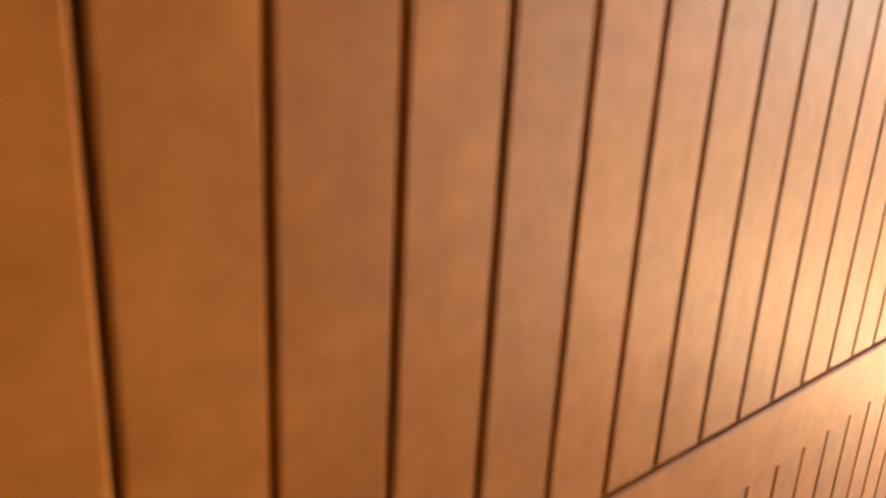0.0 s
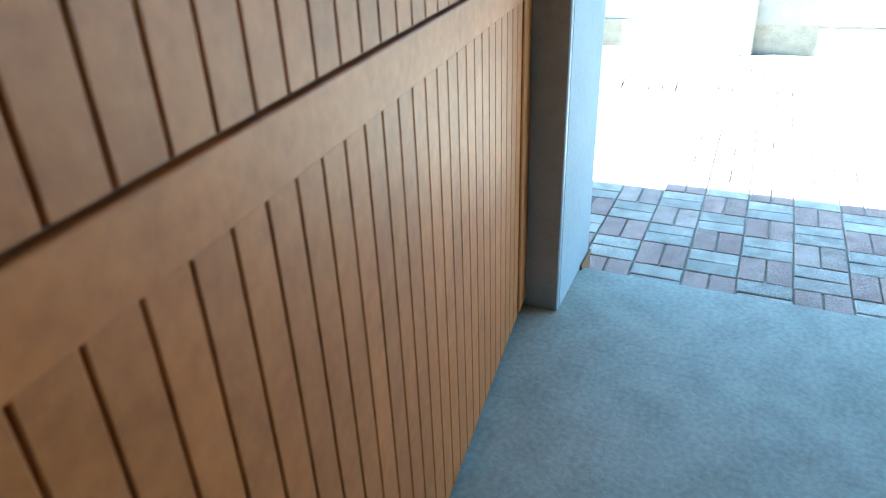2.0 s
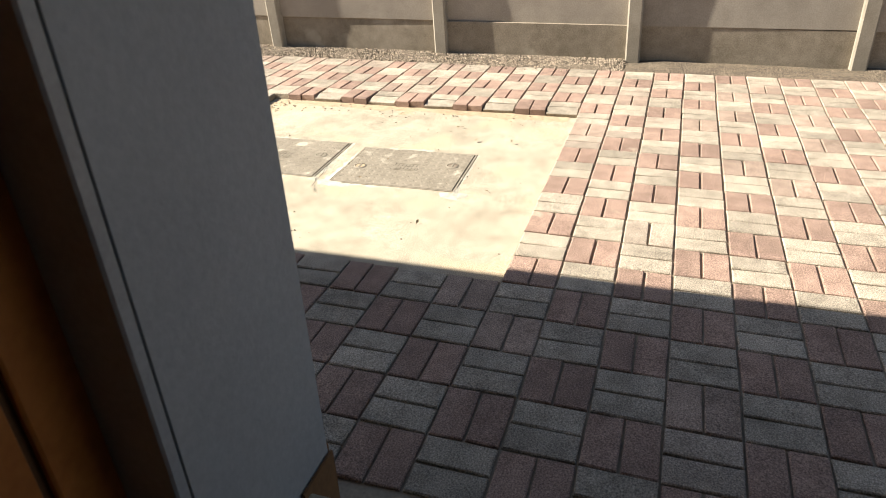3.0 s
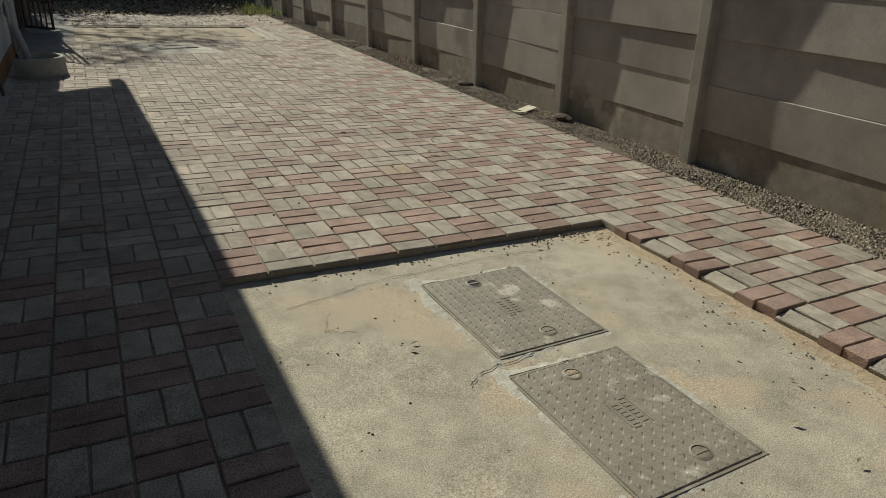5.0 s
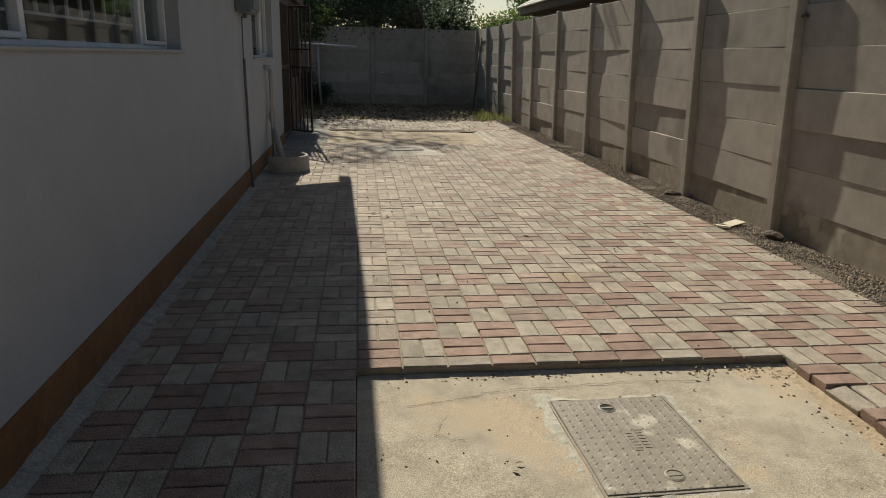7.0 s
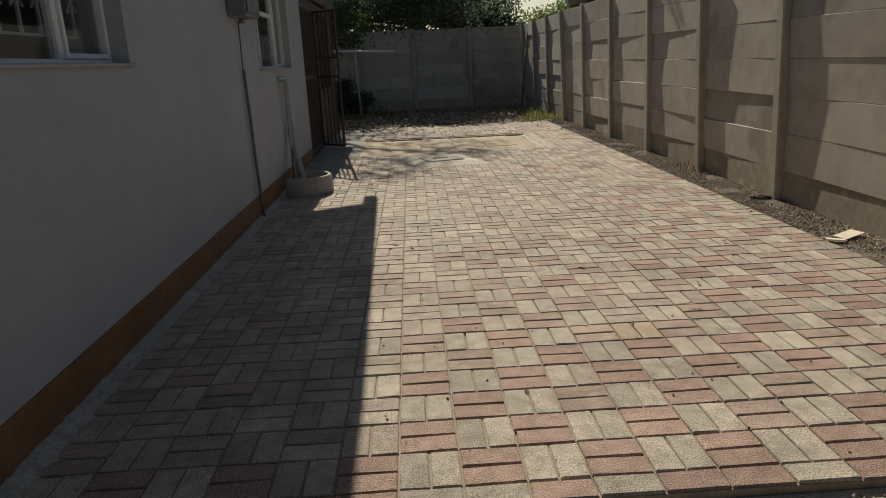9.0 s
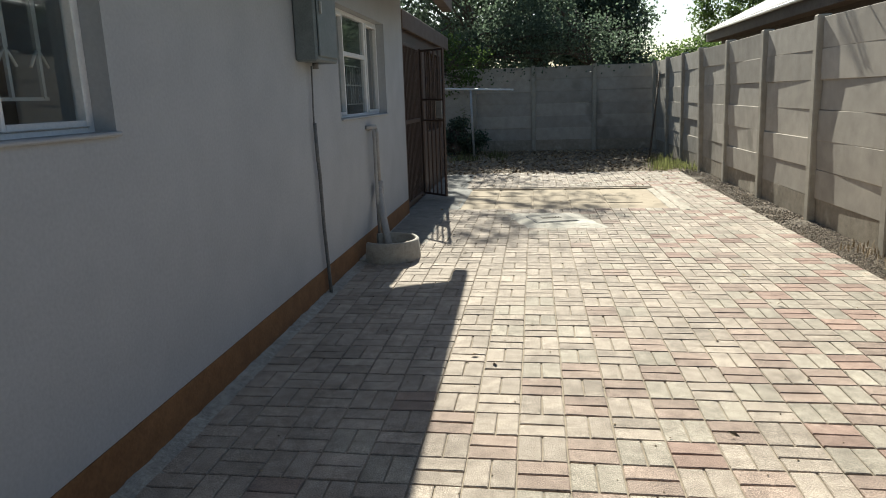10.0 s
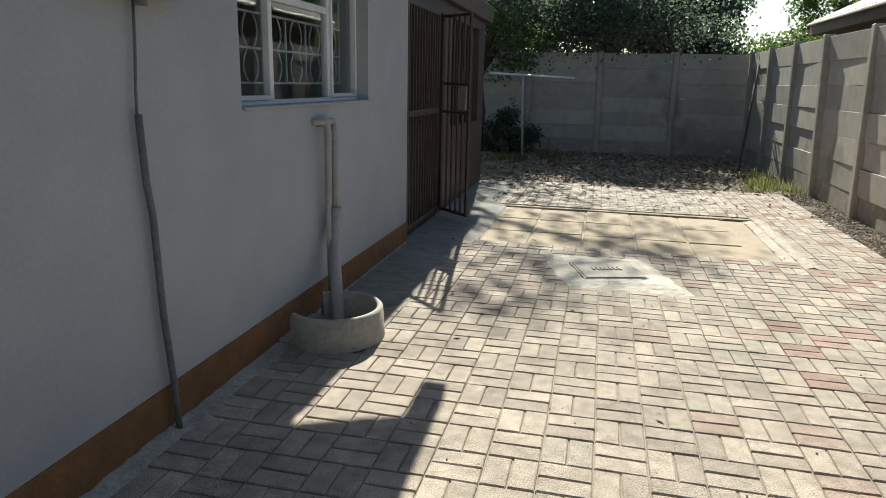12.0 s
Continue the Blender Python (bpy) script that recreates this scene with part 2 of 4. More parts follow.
def drift(x0, y0, x1, y1, step, height):
    """A crust of cement or soil whose height(x, y) sinks under what it lies on, so that its border is ragged."""
    nx, ny = max(2, round((x1 - x0) / step)), max(2, round((y1 - y0) / step))
    vs, fs = [], []
    for i in range(nx + 1):
        for j in range(ny + 1):
            x, y = x0 + (x1 - x0) * i / nx, y0 + (y1 - y0) * j / ny
            bump = 0.6 * noise.noise(Vector((x * 6, y * 6, 2))) + 0.4 * noise.noise(Vector((x * 22, y * 22, 5))) + 0.25 * noise.noise(Vector((x * 60, y * 60, 8)))
            vs.append((x, y, height(x, y, bump)))
    for i in range(nx):
        for j in range(ny):
            a = i * (ny + 1) + j
            fs.append((a, a + ny + 1, a + ny + 2, a + 1))
    me = bpy.data.meshes.new("crust")
    me.from_pydata(vs, [], fs)
    bm = bmesh.new()
    bm.from_mesh(me)
    bpy.data.meshes.remove(me)
    return bm


def clamp(q):
    return max(0.0, min(1.0, q))


def wall_x(x0, x1, y0, y1, z0, z1, holes):
    """A wall of thickness x0 to x1 along y, with openings (y0, y1, z0, z1) that go through it."""
    bm = bmesh.new()
    ys = sorted({y0, y1, *(h[0] for h in holes), *(h[1] for h in holes)})
    zs = sorted({z0, z1, *(h[2] for h in holes), *(h[3] for h in holes)})

    def solid(i, j):
        if not (0 <= i < len(ys) - 1 and 0 <= j < len(zs) - 1):
            return False
        y, z = (ys[i] + ys[i + 1]) / 2, (zs[j] + zs[j + 1]) / 2
        return not any(a < y < b and c < z < d for a, b, c, d in holes)

    def quad(*p):
        bm.faces.new([bm.verts.new(v) for v in p])

    for i in range(len(ys) - 1):
        for j in range(len(zs) - 1):
            if not solid(i, j):
                continue
            a, b, c, d = ys[i], ys[i + 1], zs[j], zs[j + 1]
            quad((x1, a, c), (x1, b, c), (x1, b, d), (x1, a, d))
            quad((x0, b, c), (x0, a, c), (x0, a, d), (x0, b, d))
            if not solid(i - 1, j):
                quad((x0, a, c), (x1, a, c), (x1, a, d), (x0, a, d))
            if not solid(i + 1, j):
                quad((x1, b, c), (x0, b, c), (x0, b, d), (x1, b, d))
            if not solid(i, j - 1):
                quad((x0, a, c), (x0, b, c), (x1, b, c), (x1, a, c))
            if not solid(i, j + 1):
                quad((x0, a, d), (x1, a, d), (x1, b, d), (x0, b, d))
    bmesh.ops.remove_doubles(bm, verts=bm.verts, dist=1e-5)
    return bm


def setting(name, bm, material, label=""):
    return tagged(part(name, bm, material), label, kind="structure")


# ---- the ground ----
P = 0.203                    # a pair of pavers, with its joints
X0, Y0 = 3.12, 2.9015        # corner of the paving's grid
PAD = (X0 - 10 * P, Y0 - 11 * P, X0, 2.8)
WALL_X = 4.535                # face of the precast panels

gb = bmesh.new()
ring = [(-400, -400), (400, -400), (400, 600), (-400, 600)]
gb.faces.new([gb.verts.new((x, y, -0.085)) for x, y in ring])
setting("ground", gb, m_dirt, "bare dry brown earth reaching far out")
setting("yard_earth", sheet(-6, 14.9, 4.6, 20.25, -0.03, 60, 40, 0.035), m_dirt, "trampled brown earth strewn with dead leaves")
setting("paving_bed", boxes((0.0, Y0, -0.08, 4.14, 10.78, -0.0095), (0.0, 10.78, -0.08, 0.55, 12.76, -0.0095), (3.35, 10.78, -0.08, 4.14, 12.76, -0.0095), (0.0, 12.76, -0.08, 4.14, 14.95, -0.0095), (PAD[2] + 0.004, -6, -0.08, PAD[2] + 0.105, Y0, -0.045), (PAD[2] + 0.105, -6, -0.08, 4.14, Y0, -0.0095), (0.0, -6, -0.08, PAD[0] - 0.004, Y0, -0.0095),
                            (PAD[0] - 0.004, -6, -0.08, PAD[2] + 0.004, PAD[1] - 0.004, -0.0095), (PAD[0] - 0.004, 2.803, -0.08, PAD[2] + 0.004, Y0, -0.0095)), m_bed, "sandy joints under the paving")
pad = setting("concrete_pad", sheet(PAD[0], PAD[1], PAD[2], PAD[3], -0.04, 40, 40, 0.003), m_concrete, "sandy poured concrete pad sunk below the pavers")
setting("cement_haunch", drift(0.007, 0.85, 0.26, 10.5, 0.025, lambda x, y, n: 0.019 - 0.27 * x + 0.018 * n), m_haunch, "rough grey cement haunch along the house wall")
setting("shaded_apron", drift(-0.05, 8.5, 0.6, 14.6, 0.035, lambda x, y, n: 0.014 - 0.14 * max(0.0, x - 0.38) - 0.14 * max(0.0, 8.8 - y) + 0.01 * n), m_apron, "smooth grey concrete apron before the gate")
setting("gravel_bed", sheet(4.13, -6, 4.62, 20.2, -0.014, 6, 160, 0.02), m_gravel_soil, "fine grey gravel strip along the wall")

# ---- the house ----
T_WALL = 0.4
DOOR = (-1.65, 0.81, -0.1, 2.12)
WIN1, WIN2 = (2.27, 4.67, 1.32, 2.2), (7.72, 9.49, 1.26, 2.18)
GATE = (10.56, 12.15, 0.05, 2.1)
END_Y = 14.5
setting("wall_house", wall_x(-T_WALL, 0, -6, 10.5, -0.1, 2.75, [DOOR, WIN1, WIN2]), m_paint, "plastered house wall painted greyish white")
setting("wall_porch", wall_x(-0.2, -0.06, 10.5, END_Y, -0.1, 2.4, [GATE, (12.5, 14.2, 0.9, 2.1)]), m_steel, "dark brown porch front with openings")
setting("plinth", boxes((0, 0.81, -0.02, 0.006, 10.5, 0.19), (0, -6, -0.02, 0.006, -1.65, 0.19), (-0.13, 0.8, -0.02, 0.006, 0.807, 0.17)), m_plinth, "ochre-red painted plinth band on the house wall")
setting("wall_garage_side", boxes((-5.6, 1.55, 0, -T_WALL, 1.7, 2.75)), m_inside, "plain plastered garage side wall")
setting("wall_garage_other", boxes((-5.6, -3.3, 0, -T_WALL, -3.15, 2.75)), m_inside, "plain plastered garage side wall")
setting("wall_garage_back", boxes((-5.75, -6, 0, -5.6, END_Y, 2.75)), m_inside, "plain plastered back wall")
setting("ceiling", boxes((-5.6, -6, 2.6, -T_WALL, 10.5, 2.66)), m_inside, "plain white ceiling")
setting("floor", boxes((-5.6, -3.15, -0.08, -0.1, 1.55, 0.15), bevel=0.008), m_floor, "worn grey concrete garage floor")
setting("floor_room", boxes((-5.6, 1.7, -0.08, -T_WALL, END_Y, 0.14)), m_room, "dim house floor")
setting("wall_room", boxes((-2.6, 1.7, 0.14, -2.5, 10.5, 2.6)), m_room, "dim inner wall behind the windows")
setting("wall_room_end", boxes((-5.6, 10.5, 0.14, -T_WALL, 10.6, 2.6)), m_inside, "plain inner wall beside the porch")
setting("wall_end", boxes((-5.6, END_Y, -0.1, -0.06, END_Y + 0.15, 2.4)), m_steel, "end wall of the porch")
setting("wall_porch_back", boxes((-2.0, 10.6, 0.14, -1.9, END_Y, 2.4)), m_inside, "dim back wall of the porch")

# main roof, over the near part, with a sloping overhang; lower porch roof past it
ROOF_END = 10.73


def askew(bm, y_true):
    """Turns the eave's outer edge slightly inwards along the wall."""
    for w in bm.verts:
        if w.co.x > 0:
            w.co.x -= (0.031 if w.co.y > y_true else 0.012) * (w.co.y - y_true)
    return bm


roof = empty("main_roof", 0.3, 5, 2.6, label="low-pitched brown sheet roof with an overhanging eave", category="roof")
rb = bmesh.new()
for x, z in ((0.66, 2.5), (-3.0, 3.6), (-6.7, 2.5)):
    for y in (-6.5, ROOF_END):
        for dz in (0, 0.07):
            rb.verts.new((x, y, z + dz))
rb.verts.ensure_lookup_table()
v = rb.verts
for a in (0, 4):
    for q in ((a, a + 2, a + 6, a + 4), (a + 1, a + 5, a + 7, a + 3), (a, a + 4, a + 5, a + 1), (a + 2, a + 3, a + 7, a + 6)):
        rb.faces.new([v[i] for i in q])
rb.faces.new([v[i] for i in (0, 1, 3, 2)])
rb.faces.new([v[i] for i in (8, 10, 11, 9)])
rp = part("roof_sheet", askew(rb, 6.9), m_tile, roof)
rp.matrix_parent_inverse = roof.matrix_basis.inverted()
gt = part("gutter", askew(boxes((0.56, -6.5, 2.44, 0.68, 6.9, 2.58), (0.56, 6.9, 2.44, 0.68, ROOF_END + 0.24, 2.58), bevel=0.004), 6.9), m_fascia, roof, "dark painted gutter")
gt.matrix_parent_inverse = roof.matrix_basis.inverted()
porch_roof = empty("porch_roof", -0.5, 13, 2.42, label="low flat porch roof with a dark fascia", category="roof")
for nm, bm_, mm in (("roof_sheet", boxes((-5.7, ROOF_END + 0.02, 2.4, -0.03, END_Y + 0.4, 2.47)), m_tile), ("fascia", boxes((-0.03, 10.52, 2.24, 0.01, END_Y + 0.4, 2.46), bevel=0.006), m_fascia)):
    o = part(nm, bm_, mm, porch_roof)
    o.matrix_parent_inverse = porch_roof.matrix_basis.inverted()


def child(name, bm, material, parent, label=""):
    """A part whose mesh is written in world coordinates."""
    o = part(name, bm, material, parent, label)
    m, p = Matrix(), parent
    while p:
        m = p.matrix_basis @ m if p.parent is None else p.matrix_parent_inverse @ p.matrix_basis @ m
        p = p.parent
    o.matrix_parent_inverse = m.inverted()
    return o


# ---- windows ----
def window(name, y0, y1, z0, z1, mullions, transom, label):
    """A white steel window in an opening: frame, lights, panes, burglar bars and sill."""
    w = tagged(empty(name, -0.1, (y0 + y1) / 2, z0), label, kind="structure")
    xf0, xf1, fw = -0.13, -0.085, 0.035
    child("window_frame", boxes((xf0, y0, z0, xf1, y0 + fw, z1), (xf0, y1 - fw, z0, xf1, y1, z1), (xf0, y0 + fw, z1 - fw, xf1, y1 - fw, z1), (xf0, y0 + fw, z0, xf1, y1 - fw, z0 + fw), bevel=0.004), m_white, w)
    cuts = [y0 + fw, *mullions, y1 - fw]
    for m_ in mullions:
        child("mullion", boxes((xf0, m_ - 0.022, z0 + fw, xf1, m_ + 0.022, z1 - fw), bevel=0.004), m_white, w)
    for i, (a, b) in enumerate(zip(cuts, cuts[1:])):
        a, b = a + (0.022 if i else 0), b - (0.022 if i < len(cuts) - 2 else 0)
        lo = z0 + fw
        if i in (0, len(cuts) - 2) or not transom:
            spans = [(lo, z1 - fw)]
        else:
            spans = [(lo, transom - 0.02), (transom + 0.02, z1 - fw)]
            child("transom", boxes((xf0, a, transom - 0.02, xf1, b, transom + 0.02), bevel=0.004), m_white, w)
        for c, d in spans:
            holder = w
            if i in (0, len(cuts) - 2):
                s = 0.024
                holder = child("casement", boxes((xf0 + 0.01, a + 0.002, c, xf1 + 0.012, a + s, d), (xf0 + 0.01, b - s, c, xf1 + 0.012, b - 0.002, d), (xf0 + 0.01, a + s, d - s, xf1 + 0.012, b - s, d), (xf0 + 0.01, a + s, c, xf1 + 0.012, b - s, c + s), bevel=0.003), m_white, w)
            pane = child("pane", boxes((-0.11, a, c, -0.106, b, d)), m_glass, holder)
            pane.visible_shadow = False
    child("window_sill", boxes((-0.085, y0, z0 - 0.004, 0.022, y1 + 0.012, z0 + 0.014), bevel=0.006), m_paint, w, "thin plastered sill")
    return w


def burglar_bars(y0, y1, z0, z1, label):
    """White steel guard inside the window: uprights, rails and little forked scrolls."""
    g = empty("burglar_guard", -0.2, (y0 + y1) / 2, z0, label=label, category="burglar bars", group="burglar guards behind the windows")
    zl, zh, zm = z0 + 0.14, z1 - 0.06, (z0 + z1) / 2 + 0.05
    for z in (zl, zm, zh):
        child("rail", boxes((-0.206, y0 + 0.08, z - 0.006, -0.196, y1 - 0.08, z + 0.006)), m_bars, g)
    n = int((y1 - y0 - 0.2) / 0.155)
    for i in range(n + 1):
        y = y0 + 0.1 + (y1 - y0 - 0.2) * i / n
        child("upright", boxes((-0.206, y - 0.007, zl, -0.194, y + 0.007, zh)), m_bars, g)
        b = bmesh.new()
        for za, zb in ((zl + 0.11, zl + 0.175), (zl + 0.44, zl + 0.36), (zh - 0.04, zh - 0.1)):
            for s in (-1, 1):
                tube([(-0.2, y + s * 0.045, za), (-0.2, y + s * 0.022, (za * 0.45 + zb * 0.55)), (-0.2, y, zb)], 0.006, 5, b)
        boxes((-0.207, y - 0.011, zl + 0.17, -0.193, y + 0.011, zl + 0.365), bm=b)
        tagged(child("scroll", b, m_bars, g), kind="stuff")
    return g


def ring_guard(y0, y1, z0, label):
    """White steel guard low in the window: three rails with a row of paired arcs between each two."""
    g = empty("burglar_guard", -0.2, (y0 + y1) / 2, z0, label=label, category="burglar bars", group="burglar guards behind the windows")
    levels = [z0 + 0.12, z0 + 0.3, z0 + 0.48]
    for z in levels:
        child("rail", boxes((-0.206, y0 + 0.05, z - 0.006, -0.196, y1 - 0.05, z + 0.006)), m_bars, g)
    n = max(2, round((y1 - y0 - 0.1) / 0.26))
    for i in range(n + 1):
        y = y0 + 0.05 + (y1 - y0 - 0.1) * i / n
        child("upright", boxes((-0.206, y - 0.006, levels[0], -0.196, y + 0.006, levels[-1] + (0.34 if i in (0, n) else 0))), m_bars, g)
    for i in range(n):
        yc = y0 + 0.05 + (y1 - y0 - 0.1) * (i + 0.5) / n
        for za, zb in zip(levels, levels[1:]):
            for sg in (-1, 1):
                arc = [(-0.201, yc + sg * (0.03 + 0.05 * math.sin(math.pi * k / 8)), za + (zb - za) * k / 8) for k in range(9)]
                child("arc", tube(arc, 0.006, 5), m_bars, g)
    return g


window("window_1", *WIN1, [2.77, 4.17], None, "white steel three-light window set deep in the wall")
window("window_2", *WIN2, [8.2, 8.98], 1.82, "white steel window with a hinged top light")
burglar_bars(WIN1[0], WIN1[1], WIN1[2], WIN1[3], "white wrought steel burglar bars behind the wide window")
ring_guard(WIN2[0], WIN2[1], WIN2[2], "white steel burglar bars with round scrolls behind the smaller window")

# ---- the timber door, split in an upper and a lower half ----
ALPHA, HINGE, SEAM, BOARD = 0.125, (-0.405, 0.939), 1.24, 0.061
door = empty("stable_door", HINGE[0], HINGE[1], 0.16, label="wide varnished orange-brown timber door, split in two, standing open", category="door")
door.rotation_euler = (0, 0, ALPHA)
LEN = 2.62


def board_mesh(width, z0, z1, thick):
    bm = boxes((-width, -thick, z0, 0, 0, z1))
    bmesh.ops.bevel(bm, geom=[e for e in bm.edges if abs(e.verts[0].co.z - e.verts[1].co.z) > 0.1 and e.verts[0].co.y < -thick / 2], offset=0.002, segments=1, affect="EDGES")
    return mesh_of("board", bm, m_door)


upper = part("upper_half", boxes((-LEN, 0.0, SEAM - 0.157, 0, 0.02, 2.0), (-LEN, 0.022, SEAM - 0.21, 0, 0.034, SEAM - 0.1)), m_groove, door)
lower = part("lower_half", boxes((-LEN, 0.0, 0.02, 0, 0.02, SEAM - 0.164)), m_groove, door)
me_up, me_low = board_mesh(BOARD - 0.0034, SEAM - 0.156, 2.0, 0.018), board_mesh(BOARD - 0.0034, 0.025, SEAM - 0.244, 0.012)
for k in range(int(LEN / BOARD)):
    for me, owner in ((me_up, upper), (me_low, lower)):
        if owner is lower and (k < 2 or k > int(LEN / BOARD) - 3):
            continue
        o = new("board", me)
        o.parent = owner
        o.location = (-k * BOARD - 0.027, 0, 0)
part("rail", boxes((-LEN, -0.0165, SEAM - 0.244, 0, 0, SEAM - 0.166), bevel=0.002), m_door, lower)
part("stile", boxes((-0.13, -0.016, 0.025, 0, 0, SEAM - 0.246), bevel=0.004), m_door, lower)
part("stile", boxes((-LEN, -0.016, 0.025, -LEN + 0.11, 0, SEAM - 0.246), bevel=0.004), m_door, lower)
for z in (0.3, 0.9, 1.3, 1.8):
    part("hinge", tube([(0.012, -0.006, z), (0.012, -0.006, z + 0.1)], 0.009), m_steel, door)
setting("door_frame", boxes((-0.43, 0.81, 0.15, -0.402, 0.925, 2.12), (-0.43, -1.72, 0.15, -0.402, -1.65, 2.12), (-0.43, -1.72, 2.12, -0.402, 0.925, 2.18), bevel=0.004), m_frame, "dark grey pressed steel door frame")

# ---- fixtures on the house wall ----
meter = empty("meter_box", 0, 6.95, 1.68, label="grey steel electricity meter box on the wall", category="meter box")
child("body", boxes((0, 6.72, 1.68, 0.15, 7.2, 2.35), bevel=0.012), m_meter, meter)
meter_door = child("door", boxes((0.152, 6.75, 1.71, 0.164, 7.17, 2.32), bevel=0.005), m_meter, meter)
child("latch", boxes((0.165, 6.78, 1.98, 0.18, 6.8, 2.06), bevel=0.003), m_galv, meter_door, "galvanised latch")
child("gland", tube([(0.05, 6.98, 1.64), (0.05, 6.98, 1.69)], 0.022), m_conduit, meter)
conduit = empty("cable_conduit", 0.03, 7.02, 0, label="thin cable running down into a dark conduit", category="conduit")
child("cable", tube([(0.02, 6.98, 1.66), (0.02, 6.97, 1.5), (0.02, 6.955, 1.36), (0.02, 6.95, 1.24)], 0.006, 6), m_conduit, conduit)
child("pipe", tube([(0.025, 6.95, 1.27), (0.025, 6.965, 1.02), (0.025, 6.985, 0.9), (0.025, 7.0, 0.5), (0.03, 7.025, 0.2), (0.035, 7.03, 0.0)], 0.0135, 8), m_conduit, conduit)

drain = empty("waste_pipe", 0.08, 8.6, 0.2, label="two thin waste pipes joining a leaning thicker grey pipe", category="drain pipe")
child("thin_pipe", tube([(0.0, 8.58, 1.15), (0.05, 8.58, 1.15), (0.06, 8.58, 1.1), (0.06, 8.58, 0.6), (0.07, 8.57, 0.12)], 0.017), m_pvc, drain)
child("thin_pipe", tube([(0.0, 8.7, 1.16), (0.05, 8.7, 1.16), (0.06, 8.7, 1.1), (0.06, 8.69, 0.58)], 0.02), m_pvc, drain)
child("elbow", tube([(0.0, 8.5, 1.165), (0.04, 8.55, 1.165), (0.05, 8.7, 1.165)], 0.019), m_pvc, drain)
child("socket", tube([(0.06, 8.69, 0.52), (0.06, 8.69, 0.64)], 0.042, 10), m_pvc, drain)
child("thick_pipe", tube([(0.06, 8.69, 0.6), (0.065, 8.66, 0.52), (0.13, 8.5, 0.3), (0.22, 8.32, 0.03)], 0.036, 10), m_pvc, drain)

# D-shaped concrete gully surround
gully = empty("gully_surround", 0.3, 8.15, 0, label="round cream concrete gully surround against the wall", category="gully")
gbm = bmesh.new()
CX, CY, RO, RI_, HG = 0.25, 8.2, 0.265, 0.23, 0.18
rings = []
for r, z in ((RO + 0.012, 0.0), (RO, HG - 0.012), (RO - 0.012, HG), (RI_ + 0.01, HG), (RI_, HG - 0.012), (RI_ - 0.015, 0.03)):
    ring_ = []
    for k in range(41):
        a = -math.pi * 0.73 + 2 * math.pi * 0.73 * k / 40
        ring_.append(gbm.verts.new((max(0.008, CX + r * math.cos(a)), CY + r * math.sin(a) * 1.05, z)))
    rings.append(ring_)
for a, b in zip(rings, rings[1:]):
    for k in range(40):
        f = gbm.faces.new((a[k], a[k + 1], b[k + 1], b[k]))
        f.smooth = True
child("rim", gbm, m_gully, gully)
child("basin_floor", boxes((0.01, CY - 0.22, 0.012, CX + 0.2, CY + 0.22, 0.03)), m_haunch, gully)

# ---- porch gate of dark steel bars ----
gate = empty("security_gate", -0.03, 10.6, 0.06, label="dark brown steel bar gate in the porch opening", category="gate")
gx0, gx1 = -0.045, -0.015
gate_frame = child("gate_frame", boxes((gx0, 10.57, 0.06, gx1, 10.61, 2.09), (gx0, 11.7, 0.06, gx1, 11.74, 2.09), (gx0, 10.61, 2.05, gx1, 11.7, 2.09), (gx0, 10.61, 0.08, gx1, 11.7, 0.12), (gx0, 10.61, 1.1, gx1, 11.7, 1.15), bevel=0.003), m_steel, gate)
for i in range(11):
    y = 10.67 + i * 0.098
    child("bar", boxes((-0.037, y - 0.008, 0.1, -0.021, y + 0.008, 2.07)), m_steel, gate)
child("kick_plate", boxes((-0.044, 10.61, 0.12, -0.038, 11.7, 1.1)), m_steel, gate_frame)
leaf = empty("open_gate_leaf", 0.0, 11.78, 0.08, label="narrow dark steel gate leaf standing open with a latch box", category="gate")
leaf.rotation_euler = (0, 0, radians(-43))
LW = 0.5
leaf_frame = part("gate_frame", boxes((0, -0.015, 0, 0.03, 0.015, 1.98), (LW - 0.03, -0.015, 0, LW, 0.015, 1.98), (0.03, -0.015, 1.95, LW - 0.03, 0.015, 1.98), (0.03, -0.015, 0, LW - 0.03, 0.015, 0.03), (0.03, -0.012, 1.3, LW - 0.03, 0.012, 1.325), (0.03, -0.012, 1.02, LW - 0.03, 0.012, 1.045), bevel=0.003), m_steel, leaf)
for i in range(4):
    x = 0.03 + (LW - 0.06) * (i + 1) / 5
    part("bar", boxes((x - 0.008, -0.008, 0.03, x + 0.008, 0.008, 1.95)), m_steel, leaf)
part("latch_box", boxes((LW - 0.16, -0.03, 1.06, LW - 0.03, 0.03, 1.29), bevel=0.005), m_galv, leaf_frame, "bright worn latch plate")
for i in range(11):
    y = 12.4 + i * 0.17
    if i == 0:
        screen = empty("porch_screen", -0.1, 13.3, 0.9, label="dark steel bars across the porch opening", category="burglar bars")
    child("bar", boxes((-0.14, y, 0.9, -0.12, y + 0.02, 2.1)), m_steel, screen)

# ---- precast wall of posts and slotted panels ----
rnd = random.Random(4)
precast = empty("wall_precast", WALL_X, 8, 0, label="precast concrete wall of posts and stacked panels", kind="structure")
POST_Y = [-5.84, -4.28, -2.72, -1.16, 0.4, 1.96, 3.52, 5.09, 6.65, 8.25, 9.9, 11.6, 13.28, 14.9, 16.5, 18.1, 19.7]
TOP = 2.1


def post_mesh(h):
    bm = boxes((-0.06, -0.055, -0.1, 0.08, 0.055, h), bevel=0.012)
    return mesh_of("post", bm, m_post)


